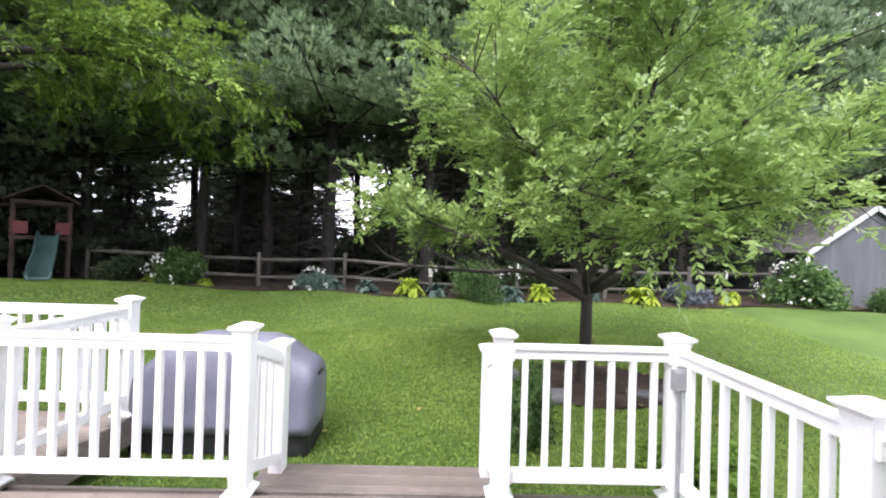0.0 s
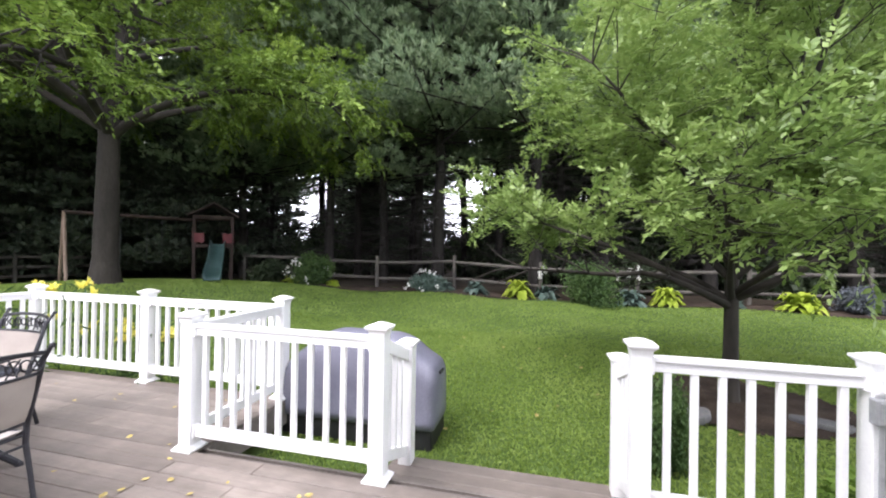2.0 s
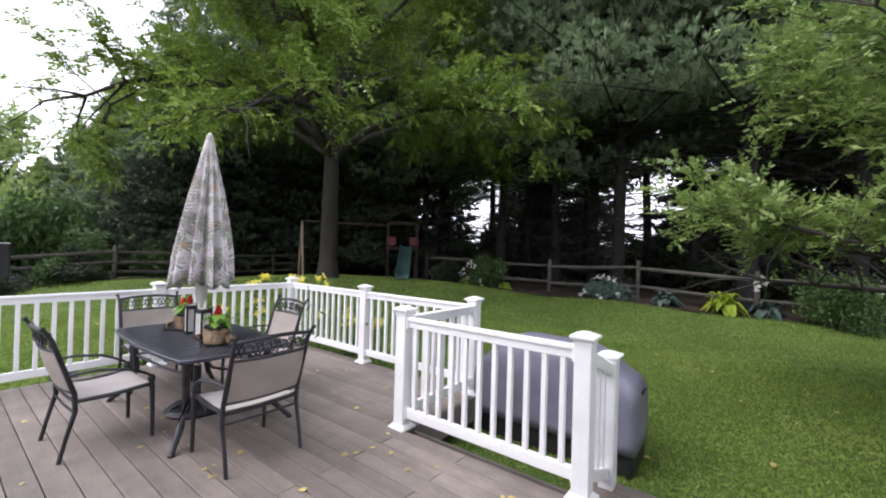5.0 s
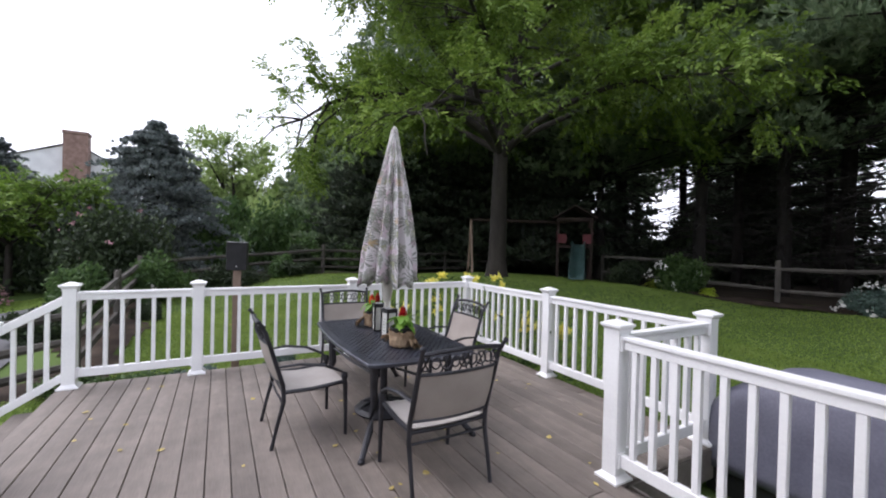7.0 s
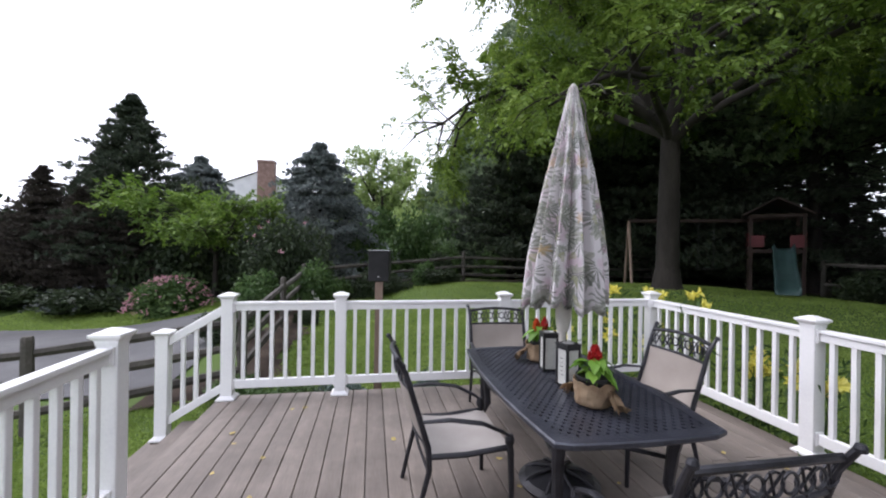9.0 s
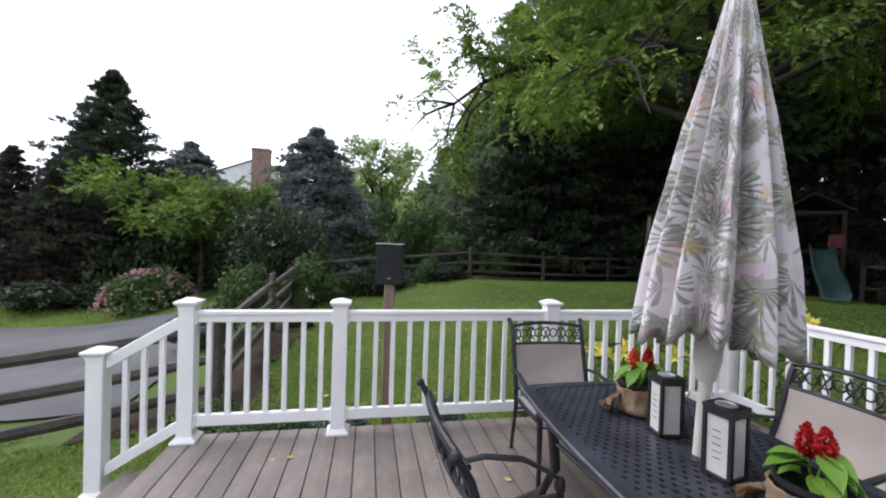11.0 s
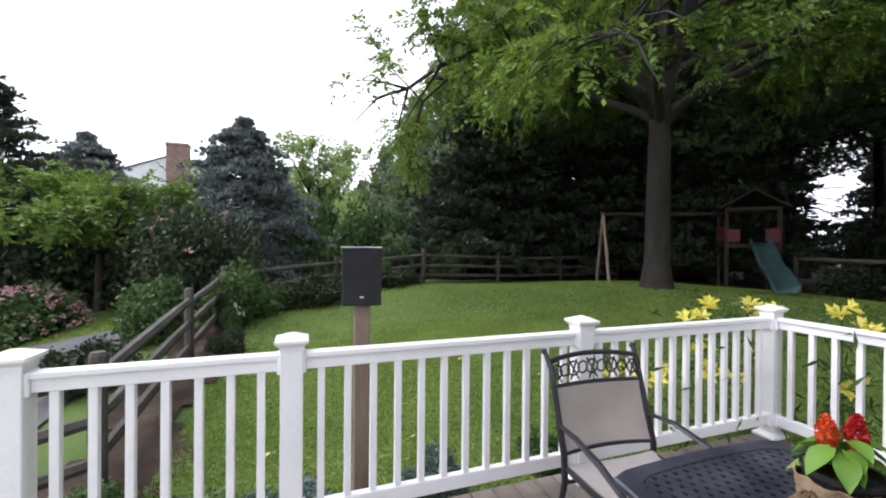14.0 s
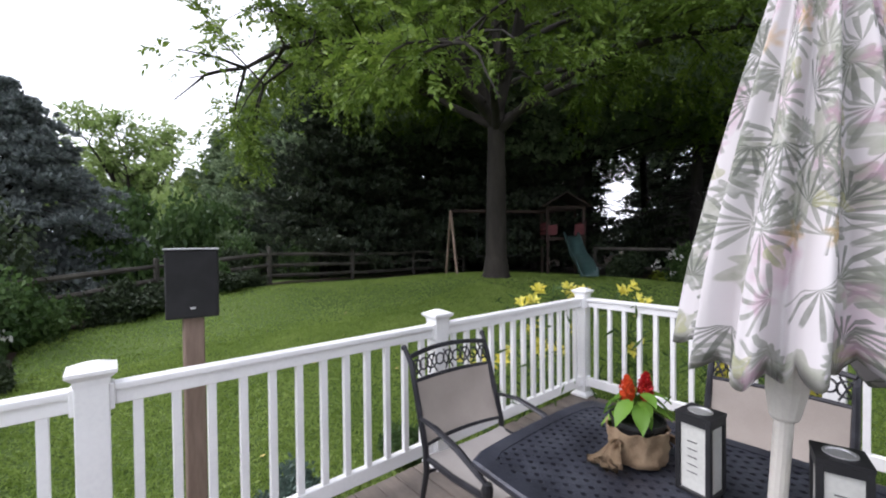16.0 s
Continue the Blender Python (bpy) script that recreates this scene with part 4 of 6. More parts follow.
for j in range(NZ + 1):
    f = j / NZ
    ringv = []
    for i in range(NA):
        a = 2 * math.pi * i / NA
        R = 0.028 + 0.21 * f ** 0.92
        fold = (lambda q: math.copysign(abs(q) ** 0.7, q))(math.cos(11 * a + 0.9 * math.sin(2.0 * f + a) + 0.4))
        fine = math.cos(29 * a + 3 * f + 1.6 * math.sin(3 * a))
        r = R * (1 + (0.24 * fold + 0.06 * fine) * min(1, f * 2.4)) * (1 - 0.05 * max(0, f - 0.82) / 0.18)
        z = 2.55 - 1.34 * f - (0.05 * abs(fold) + 0.03 * math.sin(3 * a + 1)) * max(0, f - 0.8) / 0.2
        ringv.append((bm.verts.new((r * math.cos(a), r * math.sin(a), z)), i / NA, f))
    grid.append(ringv)
for j in range(NZ):
    for i in range(NA):
        k = (i + 1) % NA
        quad = (grid[j][i], grid[j][k], grid[j + 1][k], grid[j + 1][i])
        fc = bm.faces.new([q[0] for q in quad])
        for lp, q, uu in zip(fc.loops, quad, (i, i + 1, i + 1, i)):
            lp[uvl].uv = (uu / NA * 2.6, q[2] * 1.5)
# hem turned inward
for i in range(NA):
    k = (i + 1) % NA
    a, b = grid[NZ][i][0], grid[NZ][k][0]
    c = bm.verts.new((a.co.x * 0.55, a.co.y * 0.55, a.co.z + 0.1))
    d = bm.verts.new((b.co.x * 0.55, b.co.y * 0.55, b.co.z + 0.1))
    fc = bm.faces.new((a, b, d, c))
    for lp, u in zip(fc.loops, ((i, 1.5), (i + 1, 1.5), (i + 1, 1.6), (i, 1.6))):
        lp[uvl].uv = (u[0] / NA * 2.6, u[1])
for v in bm.verts:
    v.co.x += LEAN * (v.co.z - 0.6)
part("canopy", bm, M_FLORAL, umb, "cream cloth canopy printed with grey-green leaves", True)
base = thing("umbrella_base", (PX, PY, 0), "dark cast umbrella base on the deck", "umbrella base")
bm = bmesh.new()
turned(bm, [(0.25, 0.001), (0.26, 0.02), (0.22, 0.045), (0.12, 0.07), (0.05, 0.09)], 28)
part("base_plate", bm, M_ALU, base)
bm = bmesh.new()
turned(bm, [(0.045, 0.09), (0.036, 0.13), (0.032, 0.4), (0.036, 0.41), (0.026, 0.412)], 16)
part("socket", bm, M_ALU, base)
for k in range(8):
    a = k * math.pi / 4
    bm = bmesh.new()
    tube(bm, [(0.05 * math.cos(a), 0.05 * math.sin(a), 0.1), (0.16 * math.cos(a), 0.16 * math.sin(a), 0.075), (0.23 * math.cos(a), 0.23 * math.sin(a), 0.035)], 0.012, 6)
    part("scroll", bm, M_ALU, base)


# ---- chairs ----
def dining_chair():
    t = thing("patio_chair", (0, 0, 0), "dark metal patio chair with taupe sling back and seat", "chair", "chairs round the patio table")
    W = 0.275

    def back_y(z):
        return -0.2 - 0.16 * ((z - 0.42) / 0.51)
    for s in (-1, 1):
        bm = bmesh.new()
        tube(bm, [(s * W, -0.285, 0.0), (s * W, -0.25, 0.16), (s * W, -0.205, 0.34), (s * W, back_y(0.46), 0.46), (s * W, back_y(0.7), 0.7), (s * W, back_y(0.86), 0.86), (s * (W + 0.012), back_y(0.95) - 0.02, 0.945)], [0.014, 0.014, 0.016, 0.017, 0.016, 0.015, 0.012], 8)
        turned(bm, [(0.0, 0.93), (0.016, 0.934), (0.018, 0.946), (0.012, 0.958), (0.0, 0.962)], 10, (s * (W + 0.014), back_y(0.95) - 0.022))
        part("rear_leg", bm, M_ALU, t)
        bm = bmesh.new()
        tube(bm, [(s * W, 0.265, 0.0), (s * W, 0.262, 0.2), (s * W, 0.255, 0.4), (s * W, 0.245, 0.47)], [0.014, 0.016, 0.02, 0.016], 8)
        turned(bm, [(0.0, 0.44), (0.025, 0.445), (0.027, 0.47), (0.02, 0.495), (0.0, 0.5)], 10, (s * W, 0.248))
        part("front_leg", bm, M_ALU, t)
        bm = bmesh.new()
        tube(bm, [(s * W, back_y(0.62), 0.6), (s * (W + 0.02), -0.1, 0.61), (s * (W + 0.025), 0.08, 0.58), (s * (W + 0.012), 0.2, 0.52), (s * W, 0.25, 0.485)], [0.013, 0.018, 0.02, 0.018, 0.014], 8, 0.6)
        part("armrest", bm, M_ALU, t)
        bm = bmesh.new()
        tube(bm, [(s * (W - 0.01), -0.205, 0.405), (s * (W - 0.01), 0, 0.4), (s * (W - 0.01), 0.25, 0.42)], 0.016, 8)
        part("side_rail", bm, M_ALU, t)

    def bow(u):
        return -0.035 * (1 - (u / W) ** 2)
    us = [-W + 2 * W * k / 10 for k in range(11)]
    for nm, z, r, arch in (("top_rail", 0.9, 0.014, 0.022), ("mid_rail", 0.775, 0.011, 0.0), ("lower_rail", 0.47, 0.011, 0.0)):
        bm = bmesh.new()
        tube(bm, [(u, back_y(z) + bow(u), z + arch * (1 - (u / W) ** 2)) for u in us], r, 8)
        part(nm, bm, M_ALU, t)
    bm = bmesh.new()
    for k in range(9):
        u = -W + (k + 0.5) * 2 * W / 9
        zc = 0.84 + 0.01 * (1 - (u / W) ** 2)
        rr = 0.028 if k % 2 else 0.034
        ring = []
        tube(bm, [(u + rr * math.cos(a), back_y(zc) + bow(u), zc + rr * 1.15 * math.sin(a)) for a in [2 * math.pi * q / 12 for q in range(13)]], 0.0055, 5)
        if k % 2 == 0:
            tube(bm, [(u - 0.026, back_y(0.8) + bow(u), 0.79), (u + 0.026, back_y(0.88) + bow(u), 0.895)], 0.005, 5)
            tube(bm, [(u + 0.026, back_y(0.8) + bow(u), 0.79), (u - 0.026, back_y(0.88) + bow(u), 0.895)], 0.005, 5)
    part("back_lattice", bm, M_ALU, t, "pierced scrollwork band")
    bm = bmesh.new()
    for j, off in ((0, -0.004), (1, 0.004)):
        rows = []
        for z in [0.475 + 0.295 * k / 6 for k in range(7)]:
            rows.append([bm.verts.new((u * 0.95, back_y(z) + bow(u) + off - 0.012 * math.sin((z - 0.475) / 0.295 * math.pi), z)) for u in us])
        for a, b in zip(rows, rows[1:]):
            for k in range(len(us) - 1):
                bm.faces.new((a[k], a[k + 1], b[k + 1], b[k]) if j == 0 else (a[k], b[k], b[k + 1], a[k + 1]))
    part("back_sling", bm, M_SLING, t, "taupe sling back", True)
    bm = bmesh.new()
    for j, off in ((0, 0.0), (1, 0.008)):
        rows = []
        for k in range(9):
            y = -0.205 + 0.475 * k / 8
            z = 0.415 + 0.012 * (k / 8) - 0.025 * math.sin(k / 8 * math.pi) + (-0.02 if k == 8 else 0) + off
            rows.append([bm.verts.new((u * 0.96, y, z - 0.012 * (1 - (u / W) ** 2))) for u in us])
        for a, b in zip(rows, rows[1:]):
            for k in range(len(us) - 1):
                bm.faces.new((a[k], a[k + 1], b[k + 1], b[k]) if j else (a[k], b[k], b[k + 1], a[k + 1]))
    part("seat_sling", bm, M_SEAT, t, "pale taupe sling seat", True)
    for y, z in ((-0.2, 0.395), (0.245, 0.4)):
        bm = bmesh.new()
        tube(bm, [(-W, y, z), (0, y, z - 0.012), (W, y, z)], 0.012, 8)
        part("cross_rail", bm, M_ALU, t)
    bm = bmesh.new()
    tube(bm, [(-W, -0.21, 0.33), (0, -0.215, 0.325), (W, -0.21, 0.33)], 0.009, 6)
    part("back_stretcher", bm, M_ALU, t)
    return t


chair = dining_chair()
chair.matrix_world = pose(-3.76, 1.15, 0, 0, 0, 2)
copy_thing(chair, pose(-2.72, 1.80, 0, 0, 0, 90))
copy_thing(chair, pose(-4.94, 1.88, 0, 0, 0, -93))
copy_thing(chair, pose(-3.98, 2.55, 0, 0, 0, 180))


# ---- things on the table ----
def flower_pot(at, rz, seed, mat2):
    rng, nr = random.Random(seed), np.random.RandomState(seed)
    t = thing("flower_pot", (*at, TZ), "black pot wrapped in burlap with a red plumed flower", "potted plant", "pots on the table", rz)
    t.scale = (0.97, 0.97, 0.97)
    bm = bmesh.new()
    turned(bm, [(0.07, 0.004), (0.078, 0.06), (0.096, 0.145), (0.101, 0.148), (0.101, 0.165), (0.092, 0.165), (0.085, 0.145), (0.0, 0.14)], 24)
    part("pot", bm, M_BLACK, t)
    bm = bmesh.new()
    rings = []
    prof = ((0.003, 0.084), (0.012, 0.1), (0.035, 0.104), (0.055, 0.1), (0.075, 0.107), (0.095, 0.102), (0.115, 0.11), (0.13, 0.108), (0.142, 0.114), (0.136, 0.106))
    for z, r in prof:
        ring = []
        for k in range(48):
            a = 2 * math.pi * k / 48
            w = noise.noise(Vector((math.cos(a) * 3, math.sin(a) * 3, z * 22 + seed))) * 0.013 + noise.noise(Vector((math.cos(a) * 9, math.sin(a) * 9, z * 60 + seed))) * 0.005
            ring.append(((r + w) * math.cos(a), (r + w) * math.sin(a), max(0.002, z + 0.02 * (z > 0.1) * noise.noise(Vector((math.cos(a) * 2.5, math.sin(a) * 2.5, seed))))))
        rings.append(ring)
    loft(bm, rings, True, False)
    part("burlap_wrap", bm, M_BURLAP, t, "loose wrinkled burlap wrap", True)
    for s in (-1, 1):
        for q in range(3):
            bm = bmesh.new()
            ca = rng.uniform(-0.5, 0.5)
            rows = []
            for i in range(7):
                f = i / 6
                c = Vector((s * (0.1 + 0.085 * f), (q - 1) * 0.03 * f + 0.02 * ca, 0.1 - (0.05 + 0.02 * q) * f))
                wd = 0.012 + 0.04 * f
                rows.append([bm.verts.new((c.x + 0.01 * math.sin(5 * u + q + i), c.y + u * wd, max(0.005, c.z + 0.012 * math.cos(4 * u + i + q)))) for u in [-1 + 2 * k / 6 for k in range(7)]])
            for ra, rb in zip(rows, rows[1:]):
                for k in range(6):
                    bm.faces.new((ra[k], ra[k + 1], rb[k + 1], rb[k]))
            bmesh.ops.solidify(bm, geom=bm.faces[:], thickness=0.003)
            part("burlap_fold", bm, M_BURLAP, t, "", True)
    bm = bmesh.new()
    for k in range(30):
        a = rng.uniform(0, 6.28)
        L = rng.uniform(0.06, 0.11)
        z0 = 0.17 + rng.uniform(0, 0.09)
        tl = rng.uniform(-0.3, 0.6)
        rr = rng.uniform(0.01, 0.045)
        d = Vector((math.cos(a), math.sin(a), 0))
        sv = Vector((-d.y, d.x, 0))
        prev = None
        for i in range(6):
            f = i / 5
            c = d * (rr + L * f) + Vector((0, 0, z0 + L * (tl * f - 0.7 * f * f)))
            w = 0.03 * math.sin(math.pi * (0.08 + 0.9 * f)) * L / 0.1
            e = [bm.verts.new(c - sv * w + Vector((0, 0, 0.008))), bm.verts.new(c), bm.verts.new(c + sv * w + Vector((0, 0, 0.008)))]
            if prev:
                bm.faces.new((prev[0], prev[1], e[1], e[0]))
                bm.faces.new((prev[1], prev[2], e[2], e[1]))
            prev = e
    part("foliage", bm, M_POTLEAF, t, "", True)
    for (dx, dy, h, m) in ((0.028, -0.016, 0.305, M_RED), (-0.028, 0.024, 0.29, mat2)):
        n = 420
        f = nr.uniform(0, 1, n)
        a = nr.uniform(0, 6.28, n)
        r = 0.028 * np.sin(np.pi * (0.12 + 0.85 * f)) * np.sqrt(nr.uniform(0.2, 1, n))
        c = np.stack([dx + r * np.cos(a), dy + r * np.sin(a), h - 0.075 + 0.11 * f], 1)
        link_mesh("bloom", quads_mesh("bloom", leaf_quads(nr, c, 0.011, 1.6, -0.6)), m, t, "red plume bloom")
        bm = bmesh.new()
        tube(bm, [(0, 0, 0.14), (dx, dy, h - 0.06)], 0.004, 6)
        part("stem", bm, M_POTLEAF, t)


flower_pot((-3.37, 1.84), 20, 3, M_RED)
flower_pot((-4.22, 1.905), 75, 7, M_ORANGEF)


def lantern(at, rz):
    t = thing("lantern", (*at, TZ), "small black-framed lantern with frosted panes", "lantern", "lanterns on the table", rz)
    w, h = 0.046, 0.25
    bm = bmesh.new()
    for sx in (-1, 1):
        for sy in (-1, 1):
            box(bm, sx * w - 0.008, sx * w + 0.008, sy * w - 0.008, sy * w + 0.008, 0, h, 0.002)
    box(bm, -w - 0.008, w + 0.008, -w - 0.008, w + 0.008, 0, 0.014, 0.002)
    for s in (-1, 1):
        box(bm, -w, w, s * w - 0.0075, s * w + 0.0075, h - 0.022, h - 0.001)
        box(bm, s * w - 0.0075, s * w + 0.0075, -w, w, h - 0.022, h - 0.001)
    part("lantern_frame", bm, M_BLACK, t)
    bm = bmesh.new()
    loft(bm, [[(r * math.cos(a), r * math.sin(a), z) for a in [math.pi / 4 + k * math.pi / 2 for k in range(4)]] for r, z in ((0.078, h), (0.078, h + 0.012))])
    part("lid", bm, M_BLACK, t)
    bm = bmesh.new()
    turned(bm, [(0.036, h + 0.0125), (0.036, h + 0.016), (0.029, h + 0.0165), (0.027, h + 0.012)], 24)
    part("vent_ring", bm, M_SILVER, t, "pale metal ring in the lid")
    for k in range(4):
        m = pose(0, 0, 0, 0, 0, 90 * k)
        bm = boxed(-w + 0.008, w - 0.008, -w - 0.001, -w + 0.003, 0.014, h - 0.022, 0, 1, m)
        part("pane", bm, M_FROST, t)
        if k in (0, 2):
            for z, l2 in ((0.17, 0.003), (0.145, 0.0025), (0.12, 0.003), (0.095, 0.002), (0.07, 0.0025)):
                part("script_line", boxed(-0.018, 0.012, -w - 0.0022, -w - 0.001, z, z + l2, 0, 1, m), M_BLACK, t, "unreadable dark script")


lantern((-3.67, 1.845), 14)
lantern((-4.0, 1.87), -8)

# ---- speaker on a post ----
SPX, SPY = -5.99, 0.72
spost = thing("wooden_post", (SPX, SPY, gz(SPX, SPY) - 0.05), "weathered square wooden post in the lawn", "post")
h0 = gz(SPX, SPY) - 0.05
part("timber", boxed(-0.045, 0.045, -0.045, 0.045, 0, 1.145 - h0, 0.006), M_POSTWOOD, spost)
spk = thing("outdoor_speaker", (SPX, SPY, 1.145), "black box speaker mounted on the wooden post", "speaker", "", -8)
part("cabinet", boxed(-0.11, 0.075, -0.118, 0.118, 0.0, 0.35, 0.01, 2), M_BLACK, spk)
part("grille", boxed(0.075, 0.092, -0.113, 0.113, 0.006, 0.344, 0.006, 2), M_GRILLE, spk, "dark cloth grille")
part("badge", boxed(0.092, 0.095, -0.012, 0.012, 0.05, 0.06, 0.001), M_SILVER, spk)
part("lid_edge", boxed(-0.115, 0.097, -0.122, 0.122, 0.35, 0.358, 0.002), M_GALV, spk, "thin pale top edge")

# ---- covered grill ----
GX, GY = -1.27, 4.2
gg = gz(GX, GY)
grill = thing("covered_grill", (GX, GY, gg), "barbecue grill under a grey fitted cover beside the steps", "grill")
GHX, GHY = 0.82, 0.29


def cover_top(x):
    """Height of the cover over the lawn: shelf ends that slope up to the hood."""
    k = [(-0.82, 0.66), (-0.77, 0.76), (-0.66, 0.85), (-0.52, 0.95), (-0.4, 1.03), (-0.28, 1.06), (0.36, 1.05), (0.5, 1.0), (0.66, 0.88), (0.77, 0.82), (0.82, 0.76)]
    for (x0, z0), (x1, z1) in zip(k, k[1:]):
        if x <= x1:
            return z0 + (z1 - z0) * max(0, x - x0) / (x1 - x0)
    return k[-1][1]


bm = bmesh.new()
rings = []
for k in range(45):
    x = -GHX + 2 * GHX * k / 44
    top = cover_top(x)
    e = min(1.0, (GHX - abs(x)) / 0.06)
    hy = GHY * (0.86 + 0.14 * math.sqrt(max(0.0, 1 - (1 - e) ** 2)))
    wr = 0.008 * noise.noise(Vector((x * 9, 1.3, 0)))
    half = [(hy, 0.22), (hy + 0.006, 0.3), (hy - 0.002 + wr, 0.33), (hy - 0.004 - wr, top * 0.62), (hy - 0.008 + wr, top - 0.16), (hy - 0.03, top - 0.07), (hy - 0.075, top - 0.02), (hy - 0.14, top), (0.06, top + 0.012)]
    rings.append([(x, -y, z) for y, z in half] + [(x, y, z) for y, z in half[::-1]])
loft(bm, rings, True, True)
part("fitted_cover", bm, M_COVER, grill, "grey fitted cover", True)
bm = bmesh.new()
for sy in (-1, 1):
    tube(bm, [(-0.3, sy * (GHY + 0.004), 0.3), (-0.29, sy * (GHY - 0.0), 0.7), (-0.27, sy * (GHY - 0.03), 0.98)], 0.004, 5)
    tube(bm, [(0.37, sy * (GHY + 0.004), 0.3), (0.37, sy * (GHY - 0.0), 0.7), (0.36, sy * (GHY - 0.03), 0.98)], 0.004, 5)
part("seam", bm, M_COVERTOP, grill, "raised cover seams")
part("side_handle", boxed(GHX - 0.012, GHX + 0.02, -0.07, 0.07, 0.7, 0.73, 0.008), M_BLACK, grill, "dark strap handle")
part("cart", boxed(-GHX + 0.02, GHX - 0.02, -GHY + 0.03, GHY - 0.03, 0.02, 0.3, 0.01), M_BLACK, grill, "dark cart below the cover")
for sx in (-1, 1):
    for sy in (-1, 1):
        bm = bmesh.new()
        turned(bm, [(0.0, -0.03), (0.035, -0.03), (0.035, 0.05), (0.0, 0.05)], 12, (sx * (GHX - 0.18), sy * (GHY - 0.08)))
        part("castor", bm, M_BLACK, grill)

# ---- toy basketball hoop ----
hoop = thing("toy_basketball_hoop", (-1.12, -0.195, -0.05 + 0.05), "child's plastic basketball hoop with an orange rim", "toy hoop")
bm = bmesh.new()
tube(bm, [(0.28 * math.sin(0) + 0.135 * math.cos(a), 0.29 + 0.135 * math.sin(a), 1.12) for a in [2 * math.pi * k / 28 for k in range(29)]], 0.03, 10)
part("rim", bm, M_ORANGE, hoop, "rounded orange rim", True)
bm = bmesh.new()
for k in range(12):
    for sg in (-1, 1):
        a0 = 2 * math.pi * k / 12
        tube(bm, [(0.115 * math.cos(a0), 0.29 + 0.115 * math.sin(a0), 1.11), (0.095 * math.cos(a0 + sg * 0.26), 0.29 + 0.095 * math.sin(a0 + sg * 0.26), 1.04), (0.075 * math.cos(a0), 0.29 + 0.075 * math.sin(a0), 0.96)], 0.004, 4)
part("net", bm, M_WHITEF, hoop, "white cord net")
part("backboard", boxed(-0.3, 0.3, 0.085, 0.12, 1.05, 1.45, 0.015, 2), M_VINYL, hoop)
part("bracket", boxed(-0.06, 0.06, 0.1, 0.17, 1.07, 1.15, 0.01), M_ORANGE, hoop)
bm = bmesh.new()
tube(bm, [(0, 0.05, 0.08), (0, 0.05, 1.4)], 0.03, 10)
part("pole", bm, M_BLACK, hoop)
bm = bmesh.new()
turned(bm, [(0.2, 0.001), (0.21, 0.03), (0.15, 0.09), (0.04, 0.12)], 20, (0, 0.05))
part("foot", bm, M_BLACK, hoop)

# ---- electrical box on the corner post ----
eb = thing("outlet_box", (EX - 0.03, IY - 0.082, 0.72), "grey weatherproof outlet box with conduit on the railing post", "outlet box")
part("box_body", boxed(-0.045, 0.045, -0.03, 0.026, 0, 0.13, 0.006), M_GALV, eb)
part("cover_flap", boxed(-0.038, 0.038, -0.038, -0.03, 0.01, 0.12, 0.004), M_GALV, eb)
bm = bmesh.new()
tube(bm, [(0, 0, 0.0), (0, 0, -0.717)], 0.014, 10)
part("conduit", bm, M_GALV, eb)


# ---- split-rail fences ----
def split_fence(name, posts, rails, label, z_top):
    f = thing(name, (posts[0][0], posts[0][1], gz(*posts[0])), label, "fence")
    inv = f.matrix_world.inverted()
    rng = random.Random(len(posts))
    for (x, y) in posts:
        g = gz(x, y)
        bm = bmesh.new()
        w = 0.062
        rings = []
        for z, s in ((g - 0.2, 1.0), (g + 0.5, 1.02), (g + z_top - 0.03, 0.95), (g + z_top, 0.75)):
            rings.append([(x + (w + rng.uniform(-0.008, 0.008)) * s * math.cos(a), y + (w + rng.uniform(-0.008, 0.008)) * s * math.sin(a), z) for a in [k * math.pi / 4 + 0.4 for k in range(8)]])
        loft(bm, rings)
        bm.transform(inv)
        part("post", bm, M_FENCE, f)
    for (x0, y0), (x1, y1) in zip(posts, posts[1:]):
        for h in rails:
            a = Vector((x0, y0, gz(x0, y0) + h + rng.uniform(-0.025, 0.025)))
            b = Vector((x1, y1, gz(x1, y1) + h + rng.uniform(-0.025, 0.025)))
            m = (a + b) / 2 + Vector((0, 0, rng.uniform(-0.03, 0.01)))
            bm = bmesh.new()
            tube(bm, [a, a.lerp(m, 0.5), m, m.lerp(b, 0.5), b], [0.04, 0.05, 0.052, 0.05, 0.04], 6, 1.15)
            bm.transform(inv)
            part("rail", bm, M_FENCE, f)


split_fence("split_rail_fence", [(-10.9, 13.7), (-8.05, 13.6), (-5.2, 13.55), (-2.37, 13.55), (0.49, 13.55), (3.36, 13.55), (6.3, 13.5), (9.1, 13.45), (11.8, 13.4)], (0.38, 0.95), "weathered two-rail split-rail fence behind the planting bed", 1.17)
split_fence("split_rail_fence", WFENCE, (0.24, 0.55, 0.86), "weathered three-rail split-rail fence beside the drive", 1.06)


